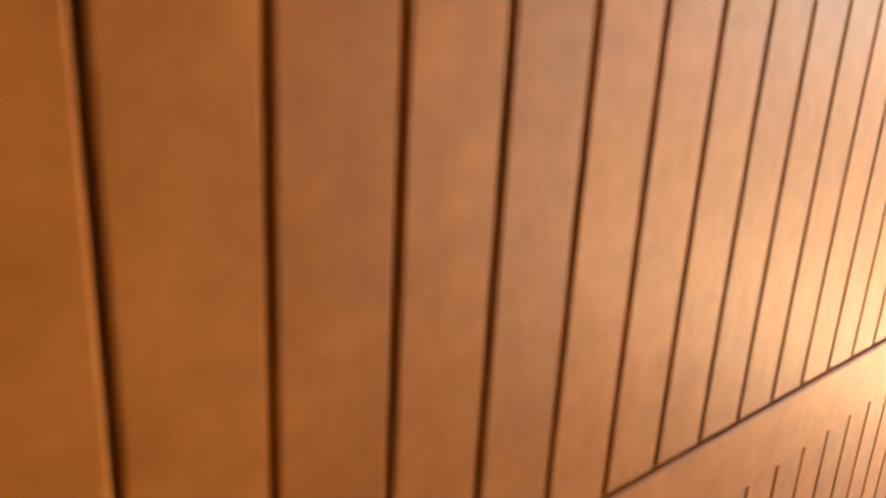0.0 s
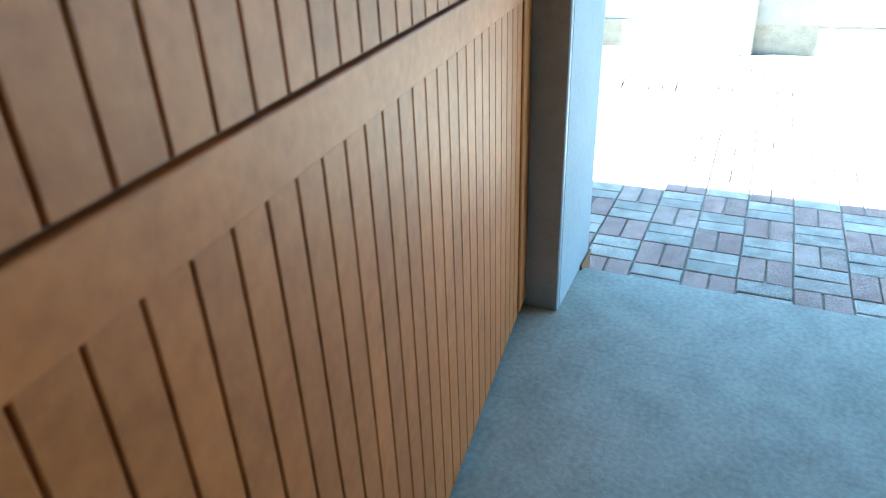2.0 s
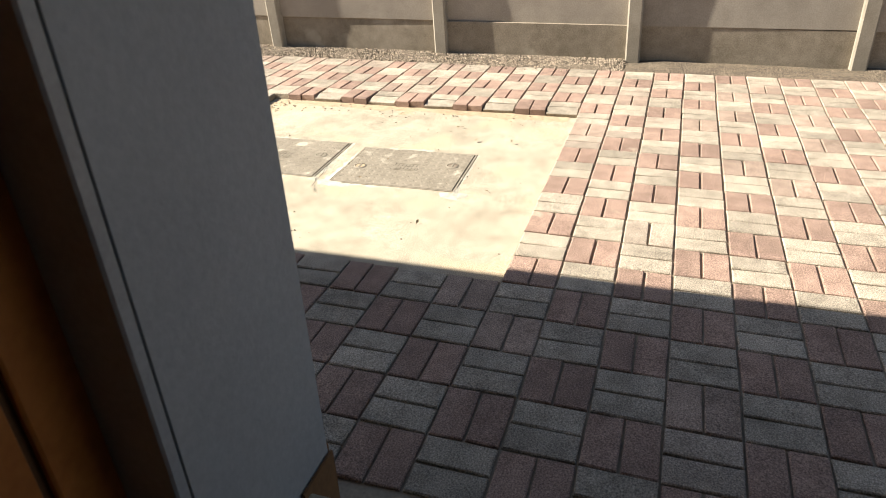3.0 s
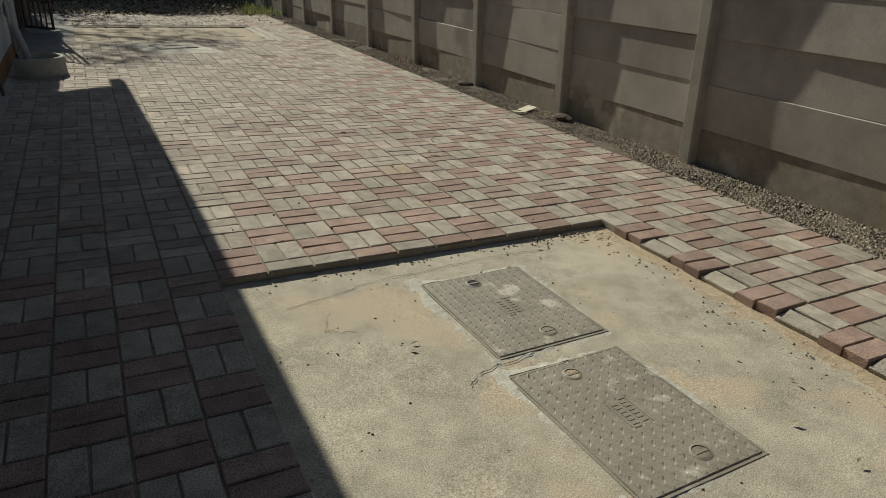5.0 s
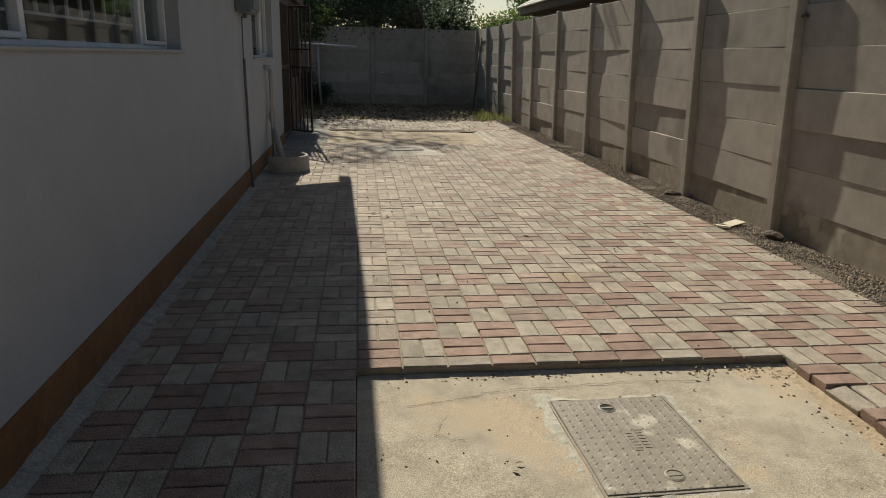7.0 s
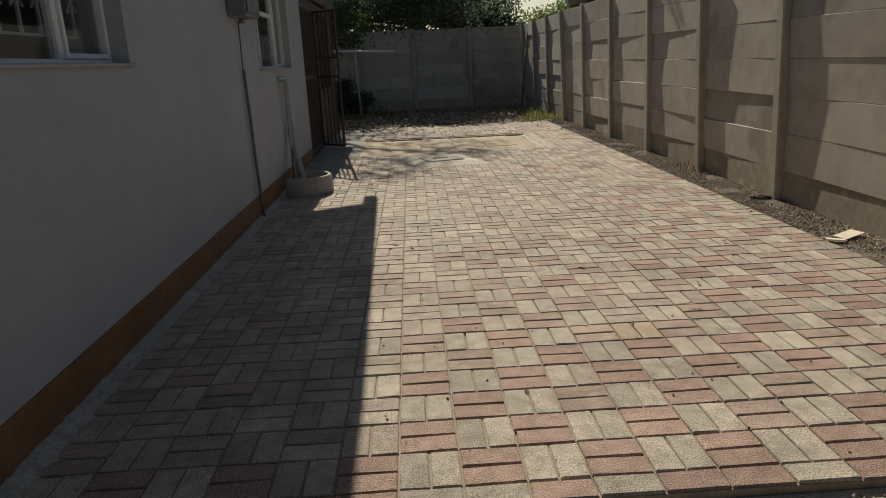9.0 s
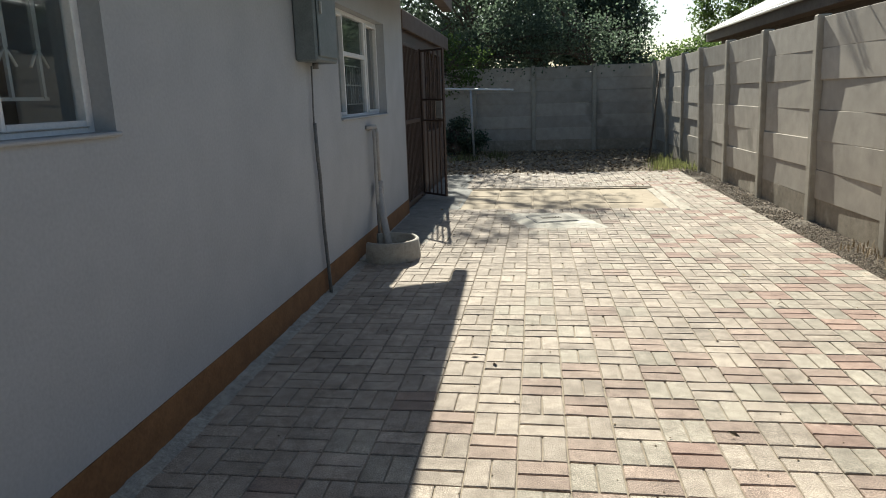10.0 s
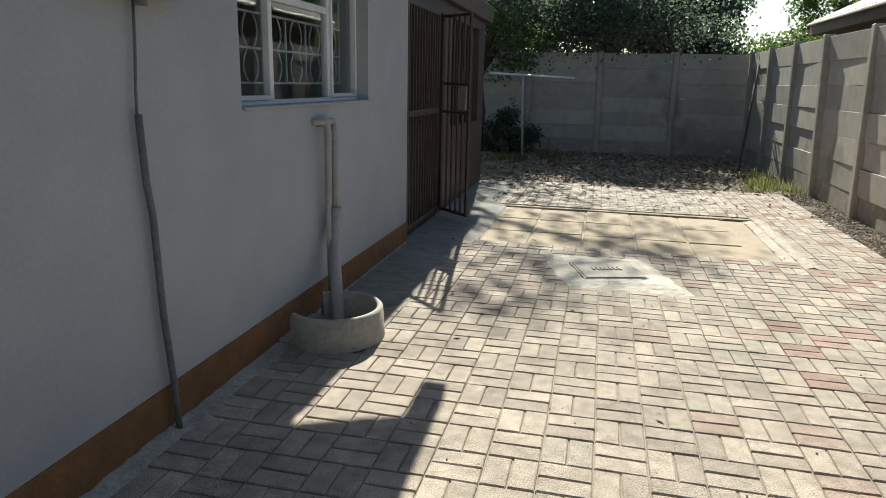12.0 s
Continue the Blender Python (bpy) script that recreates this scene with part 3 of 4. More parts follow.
def panel_mesh(length, seed, material):
    r = random.Random(seed)
    bm = boxes((0, -length / 2, 0, 0.045, length / 2, 0.3095), bevel=0.004)
    for w in bm.verts:
        w.co.x += r.uniform(-0.002, 0.002)
    return mesh_of("panel", bm, material)


me_post = post_mesh(TOP + 0.03)
panel_cache = {}


def precast_run(owner, stations, place, lean=0.0):
    """Posts at the stations and seven panels between each two; place(s) gives the pose at the distance s along the run."""
    inv = owner.matrix_basis.inverted()
    for i, s in enumerate(stations):
        o = new("post", me_post)
        o.parent = owner
        o.matrix_basis = inv @ place(s) @ pose(0, 0, 0, rnd.uniform(-0.5, 0.5) - lean, rnd.uniform(-0.6, 0.6), 0)
        if i + 1 == len(stations):
            break
        length = round(stations[i + 1] - s - 0.07, 2)
        for k in range(7):
            key = (length, k % 3, k == 0)
            if key not in panel_cache:
                panel_cache[key] = panel_mesh(length, int(length * 100) + k, m_damp if k == 0 else m_precast)
            o = new("panel", panel_cache[key])
            o.parent = owner
            o.matrix_basis = inv @ place((s + stations[i + 1]) / 2) @ pose(rnd.uniform(-0.006, 0.012), 0, -0.06 + k * 0.3075, rnd.uniform(-0.35, 0.35), rnd.uniform(-1.6, 2.2), rnd.uniform(-0.5, 0.5))


precast_run(precast, POST_Y, lambda s: pose(WALL_X, s + 0.05, 0, 0, -1.7, 0), 1.1)
child("bolt", tube([(WALL_X - 0.07, 5.17, 1.7), (WALL_X - 0.07, 5.04, 1.7)], 0.011, 7), m_steel, precast, "rusty bolt through a post")
FAR_Y = 20.3
far_wall = empty("wall_far", 0, FAR_Y, 0, label="shaded precast concrete wall closing the yard", kind="structure")
precast_run(far_wall, [-4.62 + 1.54 * i for i in range(10)], lambda s: pose(-s, FAR_Y, 0, 0, 0, 90))

# ---- covers in the concrete pad ----
def cover(x0, y0, x1, y1, turn, holes, fill, label):
    """A chequered inspection cover in its rim, with studs, a maker's plate and lifting keyholes."""
    w, h = x1 - x0, y1 - y0
    c = empty("inspection_cover", (x0 + x1) / 2, (y0 + y1) / 2, -0.0455, label=label, category="manhole cover", group="covers in the concrete pad")
    c.rotation_euler = (0, 0, radians(turn))
    plate = part("plate", boxes((-w / 2, -h / 2, -0.01, w / 2, h / 2, 0.012), bevel=0.003), m_cover, c)
    part("rim", boxes((-w / 2 - 0.012, -h / 2 - 0.012, -0.01, -w / 2 - 0.003, h / 2 + 0.012, 0.009), (w / 2 + 0.003, -h / 2 - 0.012, -0.01, w / 2 + 0.012, h / 2 + 0.012, 0.009),
                      (-w / 2 - 0.003, h / 2 + 0.003, -0.01, w / 2 + 0.003, h / 2 + 0.012, 0.009), (-w / 2 - 0.003, -h / 2 - 0.012, -0.01, w / 2 + 0.003, -h / 2 - 0.003, 0.009)), m_cover, c)
    b = bmesh.new()
    nx, ny = 11, 15
    for i in range(nx):
        for j in range(ny):
            x, y = (i + 0.5) / nx * w - w / 2, (j + 0.5) / ny * h - h / 2
            if abs(x) < 0.05 and abs(y) < 0.075 or any(math.hypot(x - hx, y - hy) < 0.045 for hx, hy in holes):
                continue
            m = Matrix.Translation((x, y, 0.012)) @ Matrix.Rotation(0.35, 4, "Z")
            q = [b.verts.new(m @ Vector(p)) for p in ((-0.01, -0.02, 0), (0.008, -0.014, 0), (0.01, 0.02, 0), (-0.008, 0.014, 0), (-0.006, -0.014, 0.002), (0.004, -0.01, 0.002), (0.006, 0.014, 0.002), (-0.004, 0.01, 0.002))]
            for f in ((4, 5, 6, 7), (0, 1, 5, 4), (1, 2, 6, 5), (2, 3, 7, 6), (3, 0, 4, 7)):
                b.faces.new([q[k] for k in f])
    tagged(part("studs", b, m_cover, plate), kind="stuff")
    spans = [(-0.045, -0.07, -0.04, 0.07), (0.04, -0.07, 0.045, 0.07), (-0.04, -0.07, -0.01, -0.065), (0.01, 0.065, 0.04, 0.07)]
    spans += [(q, -0.055 + 0.02 * i, q + 0.026, -0.043 + 0.02 * i) for q in (-0.032, 0.006) for i in range(6)]
    part("maker_plate", boxes(*[(x0_, y0_, 0.0123, x1_, y1_, 0.0137) for x0_, y0_, x1_, y1_ in spans]), m_cover, plate, "raised frame with bars of worn lettering")
    for hx, hy in holes:
        b = bmesh.new()
        bmesh.ops.create_circle(b, cap_ends=True, radius=0.028, segments=20, matrix=Matrix.Translation((hx, hy, 0.0135)))
        keyhole = part("keyhole", b, fill.pop(0), c)
        b = bmesh.new()
        ri, ro = [], []
        for k in range(24):
            a = 6.2832 * k / 24
            ri.append(b.verts.new((hx + 0.028 * math.cos(a), hy + 0.028 * math.sin(a), 0.016)))
            ro.append(b.verts.new((hx + 0.036 * math.cos(a), hy + 0.036 * math.sin(a), 0.013)))
        for k in range(24):
            b.faces.new((ri[k], ro[k], ro[(k + 1) % 24], ri[(k + 1) % 24]))
        part("ring", b, m_cover, keyhole)
        part("lifting_bar", boxes((hx - 0.026, hy - 0.005, 0.0137, hx + 0.026, hy + 0.005, 0.0152)), m_cover, keyhole)
    return c


cover(1.897, 1.883, 2.382, 2.505, 1.5, [(-0.03, 0.24), (0.03, -0.23)], [m_dark, m_cover], "weathered chequered inspection cover with white cement stains")
cover(1.882, 1.113, 2.357, 1.755, 2.0, [(-0.03, 0.25), (0.06, -0.24)], [m_soil, m_gravel], "weathered chequered inspection cover with sand-filled keyholes")

# ---- drain cover further along, and the second pad of slabs ----
tagged(part("cement_surround", drift(1.2, 9.4, 2.45, 10.72, 0.022, lambda x, y, n: 0.021 - 0.07 * max(0.0, max(abs(x - 1.8 - 0.3 * (9.95 - y)) / 0.42, abs(y - 10.03) / 0.45) - 0.72) + 0.010 * n), m_cement), "broken white cement patch round the drain cover", kind="structure")
dc = empty("drain_cover", 1.76, 10.0, 0.0, label="square grey concrete drain cover with ribs", category="manhole cover")
dc.rotation_euler = (0, 0, radians(17))
dc_plate = part("plate", boxes((-0.23, -0.22, -0.01, 0.23, 0.22, 0.034), bevel=0.006), m_gully, dc)
part("rim", boxes((-0.245, -0.235, -0.01, 0.245, 0.235, 0.027), bevel=0.004), m_conduit, dc, "dark gap round the plate")
for i in range(7):
    part("rib", boxes((-0.12 + 0.034 * i, -0.03, 0.0345, -0.1 + 0.034 * i, 0.05, 0.042)), m_gully, dc_plate)
setting("second_pad", sheet(0.52, 10.75, 3.36, 12.78, -0.032, 30, 24, 0.004, 0.0), m_slab2, "sand-covered pad of concrete slabs")
pad2 = bpy.data.objects["second_pad"]
sl = boxes((-0.236, -0.315, -0.04, 0.236, 0.315, 0.0), bevel=0.008)
me_slab = mesh_of("slab", sl, m_slab2)
for i in range(5):
    for j in range(3):
        o = new("slab", me_slab)
        o.parent = pad2
        o.matrix_basis = pose(0.8 + i * 0.49, 11.1 + j * 0.655, -0.022 + rnd.uniform(-0.003, 0.003), rnd.uniform(-0.5, 0.5), rnd.uniform(-0.5, 0.5), rnd.uniform(-0.6, 0.6))
setting("pad_kerb", drift(3.24, 10.65, 3.56, 12.8, 0.02, lambda x, y, n: 0.012 - 0.24 * abs(x - 3.4) + 0.014 * n), m_strip, "rough white cement strip beside the slabs")

def outside(x, y, x0, y0, x1, y1):
    return math.hypot(max(x0 - x, 0, x - x1), max(y0 - y, 0, y - y1))


for x0_, y0_, x1_, y1_ in ((1.897, 1.883, 2.382, 2.505), (1.882, 1.113, 2.357, 1.755)):
    setting("cover_mortar", drift(x0_ - 0.16, y0_ - 0.1, x1_ + 0.12, y1_ + 0.08, 0.014, lambda x, y, n: -0.043 + 0.0065 * (1 - outside(x, y, x0_, y0_, x1_, y1_) / (0.09 if x < x0_ else 0.05)) + 0.0085 * n - (0.03 if outside(x, y, x0_, y0_, x1_, y1_) < 0.008 else 0)), m_pale, "pale grey mortar crust beside an inspection cover")

setting("washed_soil", drift(2.3, 0.72, PAD[2] - 0.002, 2.798, 0.016, lambda x, y, n: -0.0472 + 0.012 * max(clamp((x - 2.82) / 0.36), clamp((y - 2.66) / 0.16) * clamp((x - 2.2) / 0.8)) + 0.004 * n), m_soil, "brown soil washed along the edge of the pad")


# added ramp: lifts the pad under the lip so its shadow falls shorter
setting("added_fillet", drift(PAD[0] + 0.01, 2.6, PAD[2] - 0.002, 2.798, 0.014, lambda x, y, n: -0.0475 + 0.012 * clamp((y - 2.71) / 0.08) + 0.005 * n), m_concrete, "low concrete-toned fillet added under the paver edge to narrow its shadow")


def crack(points, width, stuff=m_dark):
    """A hairline crack as a thin dark ribbon that wanders between points."""
    r = random.Random(len(points) * 7)
    b = bmesh.new()
    prev = None
    for (xa, ya), (xb, yb) in zip(points, points[1:]):
        for k in range(8):
            x, y = xa + (xb - xa) * k / 8 + r.uniform(-0.012, 0.012), ya + (yb - ya) * k / 8 + r.uniform(-0.012, 0.012)
            w = width * r.uniform(0.4, 1.2)
            pair = (b.verts.new((x, y - w, -0.0355)), b.verts.new((x, y + w, -0.0355)))
            if prev:
                b.faces.new((prev[0], pair[0], pair[1], prev[1]))
            prev = pair
    part("crack", b, stuff, pad)


crack([(1.3, 2.52), (1.75, 2.62), (2.3, 2.66), (2.7, 2.64)], 0.0016)
crack([(1.45, 2.45), (1.38, 2.3), (1.5, 2.22)], 0.0014)
crack([(2.05, 1.86), (1.8, 1.83), (1.7, 1.75)], 0.002)

# ---- trees ----
def tree(name, base, trunk_h, centre, radii, leaves, leaf, clumps, seed, label, material):
    """A tapered trunk, limbs that reach to clumps and a crown of single leaves."""
    r = random.Random(seed)
    t = empty(name, *base, label=label, category="tree", group="trees beyond the yard" if name.endswith("tree") else "")
    bx, by, bz = base
    top = Vector((bx + r.uniform(-0.2, 0.2), by + r.uniform(-0.2, 0.2), bz + trunk_h))
    b = tube([(bx, by, bz - 0.1), (bx + 0.06, by, bz + trunk_h * 0.5), top], 0.19, 10, taper=0.6)
    spots = []
    while len(spots) < clumps:
        p = Vector((r.uniform(-1, 1), r.uniform(-1, 1), r.uniform(-1, 1)))
        if 0.35 < p.length < 1.0:
            spots.append(Vector(centre) + Vector((p.x * radii[0], p.y * radii[1], p.z * radii[2])))
    for s in spots[: max(8, clumps // 5)]:
        mid = top.lerp(s, 0.5) + Vector((r.uniform(-0.3, 0.3), r.uniform(-0.3, 0.3), 0.25))
        tube([top - Vector((0, 0, 0.15)), mid, s], 0.07, 6, b, 0.25)
    child("trunk", b, m_bark, t)
    vs, fs = [], []
    for s in spots:
        size = r.uniform(0.35, 0.75) * min(1.0, radii[0] / 1.6)
        for _ in range(leaves // clumps):
            c = s + Vector((r.gauss(0, 0.5), r.gauss(0, 0.5), r.gauss(0, 0.38))) * size
            d = Vector((r.gauss(0, 1), r.gauss(0, 1), r.gauss(-0.5, 0.8))).normalized()
            w = d.cross(Vector((r.gauss(0, 1), r.gauss(0, 1), r.gauss(0, 1)))).normalized()
            n = d.cross(w)
            ll, lw = leaf * r.uniform(0.7, 1.3), leaf * r.uniform(0.3, 0.45)
            i = len(vs)
            vs += [c, c + d * ll * 0.5 + w * lw + n * lw * 0.3, c + d * ll, c + d * ll * 0.5 - w * lw + n * lw * 0.3]
            fs += [(i, i + 1, i + 2), (i, i + 2, i + 3)]
    me = bpy.data.meshes.new("crown")
    me.from_pydata([tuple(q) for q in vs], [], fs)
    me.materials.append(material)
    o = new("crown", me)
    o.parent = t
    o.matrix_parent_inverse = t.matrix_basis.inverted()
    return t


tree("shade_tree", (0.2, 23.0, -0.08), 2.4, (-0.3, 22.2, 3.9), (2.7, 2.7, 1.9), 5600, 0.12, 100, 1, "big dark leafy tree hanging over the far wall", m_leaf)
tree("shade_tree", (3.2, 24.0, -0.08), 2.4, (1.5, 22.6, 3.7), (1.2, 2.4, 1.8), 4000, 0.12, 80, 2, "dark leafy tree drooping over the corner of the yard", m_leaf)
tree("shade_tree", (1.8, 28.0, -0.08), 2.6, (0.9, 27.4, 4.2), (4.2, 2.2, 3.2), 21000, 0.16, 130, 9, "tall dark tree behind the far wall", m_leaf)
tree("shade_tree", (-4.0, 26.0, -0.08), 2.4, (-3.4, 25.4, 5.2), (2.8, 2.8, 3.2), 9000, 0.15, 90, 4, "dark leafy tree behind the porch", m_leaf)
tree("tall_tree", (-5.6, 26.5, -0.08), 7.5, (-1.2, 24.6, 9.8), (2.1, 2.6, 1.8), 1900, 0.13, 60, 3, "sparse tall tree reaching high over the porch", m_leaf2)
tree("young_tree", (-1.0, 19.3, -0.05), 1.7, (-0.35, 19.2, 2.25), (0.75, 0.6, 0.75), 1500, 0.075, 40, 12, "young tree with small sunlit leaves beside the porch", m_leaf2)
tree("shade_tree", (4.4, 27.0, -0.08), 2.0, (3.8, 27.0, 3.5), (1.7, 1.4, 2.6), 21000, 0.12, 120, 15, "dark tree past the corner of the yard", m_leaf)
tree("neighbour_tree", (8.2, 31.0, -0.08), 1.8, (7.7, 31.0, 2.3), (2.4, 2.0, 0.8), 9000, 0.12, 70, 5, "sunlit green tree behind the neighbouring roof", m_leaf2)
tree("neighbour_tree", (10.9, 35.0, -0.08), 3.0, (10.6, 35.0, 4.8), (2.0, 2.0, 3.0), 12000, 0.14, 80, 6, "sunlit green tree far behind the wall", m_leaf2)
tree("hanging_tree", (-1.2, 20.9, -0.05), 2.2, (1.1, 20.35, 2.75), (3.5, 0.5, 0.6), 7500, 0.075, 120, 8, "dark leafy boughs drooping along the top of the far wall", m_leaf)
tree("yard_bush", (-0.4, 19.3, -0.05), 0.3, (-0.3, 19.4, 0.4), (0.55, 0.35, 0.45), 6000, 0.06, 50, 7, "dark bush at the foot of the far wall", m_leaf)


def palm(x, y, h, aims, seed):
    """A slim palm: ringed trunk and arching fronds of narrow leaflets that reach to the aims."""
    r = random.Random(seed)
    t = empty("palm_tree", x, y, -0.08, label="slim palm with arching fronds behind the wall", category="palm tree")
    child("trunk", tube([(x, y, -0.1), (x + 0.05, y, h * 0.5), (x, y, h)], 0.14, 10, taper=0.7), m_bark, t)
    for ax, ay, az, bend in aims:
        tip, root = Vector((ax, ay, az)), Vector((x, y, h))
        hub = Vector((ax + 0.02, ay + bend, az + 0.5))
        pts = [root.lerp(hub, k / 6) + Vector((0, 0, 0.5 * math.sin(math.pi * k / 6))) for k in range(6)] + [hub.lerp(tip, k / 4) for k in range(5)]
        b = tube(pts, 0.018, 5, taper=0.3)
        n = len(pts) - 1
        for k in range(4, 60, 2):
            q = k / 60 * n
            a, c = pts[int(q)], pts[min(n, int(q) + 1)]
            p, d = a.lerp(c, q % 1), (c - a).normalized()
            ll = 0.3 * (1.0 if q < 6 else 1.05 - 0.16 * (q - 6))
            flat = d.cross(Vector((0, 0, 1))).normalized() if q < 5.5 else Vector((0, d.z, -d.y)).normalized()
            for sg in (-1, 1):
                e = p + flat * sg * ll * 0.8 + d * ll * 0.6 - Vector((0, 0, ll * 0.3))
                w = d * 0.021
                m_ = p.lerp(e, 0.5)
                b.faces.new([b.verts.new(v_) for v_ in (p - w * 0.4, m_ - w, e, m_ + w)])
        child("frond", b, m_leaf2, t)


palm(5.5, 7.9, 3.4, [(4.32, 10.2, 2.5, 0.34), (4.32, 5.35, 2.62, 0.4), (7.6, 6.6, 2.9, 0.2), (7.3, 9.6, 2.9, -0.2), (5.7, 10.6, 2.8, -0.3), (6.1, 5.3, 2.8, 0.3), (7.9, 8.1, 3.0, 0.1)], 5)


# ---- neighbour's house past the wall ----
nb = empty("neighbour_house", 10, 23, 0, label="neighbouring house with a pale ribbed sheet roof and dark eaves", category="house")
child("wall", boxes((7.9, 14.0, -0.1, 14.1, 27.4, 3.45)), m_fascia, nb)
b = bmesh.new()
RIBS = 72
ridge, edge_ = [], []
for k in range(RIBS * 2 + 1):
    y = 13.5 + 14.4 * k / (RIBS * 2)
    up = 0.03 if k % 2 else 0.0
    hip = clamp((27.9 - y) / 2.2)
    ridge.append([b.verts.new((7.5 + 3.5 * hip, y, 3.37 + 1.75 * hip + up + dz)) for dz in (0, -0.03)])
    edge_.append([b.verts.new((7.5, y, 3.37 + up + dz)) for dz in (0, -0.03)])
for k in range(RIBS * 2):
    for lv in (0, 1):
        b.faces.new((edge_[k][lv], edge_[k + 1][lv], ridge[k + 1][lv], ridge[k][lv]))
    b.faces.new((edge_[k][0], edge_[k + 1][0], edge_[k + 1][1], edge_[k][1]))
for x0_, x1_ in ((11.0, 14.6),):
    b.faces.new([b.verts.new(q) for q in ((x0_, 13.5, 5.12), (x1_, 13.5, 3.37), (x1_, 27.9, 3.37), (x0_, 25.7, 5.12))])
bmesh.ops.remove_doubles(b, verts=b.verts, dist=1e-4)
child("roof", b, m_nroof, nb)
child("gutter", boxes((7.4, 13.5, 3.27, 7.496, 27.9, 3.335), bevel=0.012), m_alu, nb, "pale eaves gutter")
child("fascia", boxes((7.5, 13.5, 3.0, 7.54, 27.9, 3.33), bevel=0.006), m_fascia, nb)
child("soffit", boxes((7.54, 13.55, 3.0, 7.9, 27.85, 3.03)), m_fascia, nb)

# ---- washing line ----
line = empty("washing_line", 0.15, 18.2, -0.03, label="galvanised T-shaped washing line post", category="washing line")
child("pole", tube([(0.16, 18.2, -0.06), (0.12, 18.2, 0.8), (0.1, 18.2, 1.55)], 0.025), m_galv, line)
# sunlight on the bar is put into its bright colour
child("crossbar", tube([(-0.55, 18.2, 1.6), (1.08, 18.2, 1.53)], 0.024), m_alu, line)

sprig = empty("climbing_weed", 0.13, 18.16, -0.03, label="thin climbing weed with pale leaves beside the washing line", category="weed")
child("stem", tube([(0.08, 18.1, -0.05), (0.0, 18.08, 0.5), (-0.08, 18.1, 0.8), (-0.03, 18.12, 1.18)], 0.005, 5), m_bark, sprig)
rs = random.Random(41)
for k in range(16):
    zc = 1.12 + rs.gauss(0, 0.05) if k < 10 else rs.uniform(0.75, 1.05)
    c = Vector((-0.05 + rs.gauss(0, 0.07 if k < 10 else 0.03), 18.1 + rs.gauss(0, 0.03), zc))
    a = rs.uniform(0, 6.28)
    d, w = Vector((math.cos(a), math.sin(a), 0.3)) * 0.05, Vector((-math.sin(a), math.cos(a), 0.1)) * 0.024
    lb = bmesh.new()
    f_ = [lb.verts.new(q) for q in (c - d, c + w - Vector((0, 0, 0.006)), c + d, c - w - Vector((0, 0, 0.006)))]
    lb.faces.new((f_[0], f_[1], f_[2])); lb.faces.new((f_[0], f_[2], f_[3]))
    child("leaf", lb, m_grass, sprig)

pole = empty("leaning_pole", 4.2, 18.0, -0.03, label="thin dark pole leaning against the wall", category="pole")
child("stick", tube([(4.05, 17.6, -0.05), (4.25, 18.3, 0.95), (4.42, 18.9, 1.85)], 0.022, 7), m_bark, pole)

# ---- gravel, litter, grass ----
def scatter(name, count, area, size, z, material, label, seed, flat=0.7):
    r = random.Random(seed)
    vs, fs = [], []
    for _ in range(count):
        x, y = r.uniform(area[0], area[2]), r.uniform(area[1], area[3])
        s = r.uniform(*size)
        c = Vector((x, y, z + s * 0.2))
        a = r.uniform(0, 6.28)
        i = len(vs)
        for k in range(4):
            q = s * r.uniform(0.7, 1.25)
            vs.append((c.x + q * math.cos(a + k * 1.57), c.y + q * math.sin(a + k * 1.57), c.z + s * r.uniform(-0.2, 0.2)))
        vs += [(c.x, c.y, c.z + s * flat), (c.x, c.y, c.z - s * 0.6)]
        for k in range(4):
            fs += [(i + k, i + (k + 1) % 4, i + 4), (i + (k + 1) % 4, i + k, i + 5)]
    me = bpy.data.meshes.new(name)
    me.from_pydata(vs, [], fs)
    me.materials.append(material)
    return tagged(new(name, me), label, name.replace("_", " "), kind="stuff")


scatter("gravel", 17000, (4.13, 0.5, 4.56, 9.5), (0.006, 0.014), -0.012, m_gravel, "loose grey gravel chips beside the precast wall", 11)
scatter("gravel", 6000, (4.12, 9.5, 4.56, 20.0), (0.007, 0.018), -0.012, m_gravel, "loose grey gravel chips beside the precast wall", 12)
scatter("gravel", 160, (4.05, 0.5, 4.16, 14.0), (0.005, 0.012), 0.0, m_gravel, "gravel chips strayed onto the pavers", 13)
scatter("pad_grit", 90, (PAD[0] + 0.05, PAD[1] + 0.05, PAD[2] - 0.05, PAD[3] - 0.05), (0.002, 0.006), -0.0405, m_gravel, "small grit and crumbs on the concrete pad", 14)
scatter("pad_grit", 150, (PAD[0] + 0.1, 2.72, PAD[2], 2.79), (0.002, 0.01), -0.0405, m_gravel, "crumbs along the paver edge", 15)
scatter("pebbles", 110, (2.9, 0.8, 3.1, 2.75), (0.002, 0.009), -0.0405, m_gravel, "small pebbles in the soil beside the pavers", 17)
scatter("pebbles", 20, (1.3, 0.9, 3.0, 2.7), (0.003, 0.007), -0.0405, m_bark, "dark crumbs scattered on the pad", 18)
scatter("paving_grit", 420, (0.3, 3.0, 4.1, 12.0), (0.002, 0.007), 0.001, m_litter, "dry crumbs scattered over the pavers", 16)


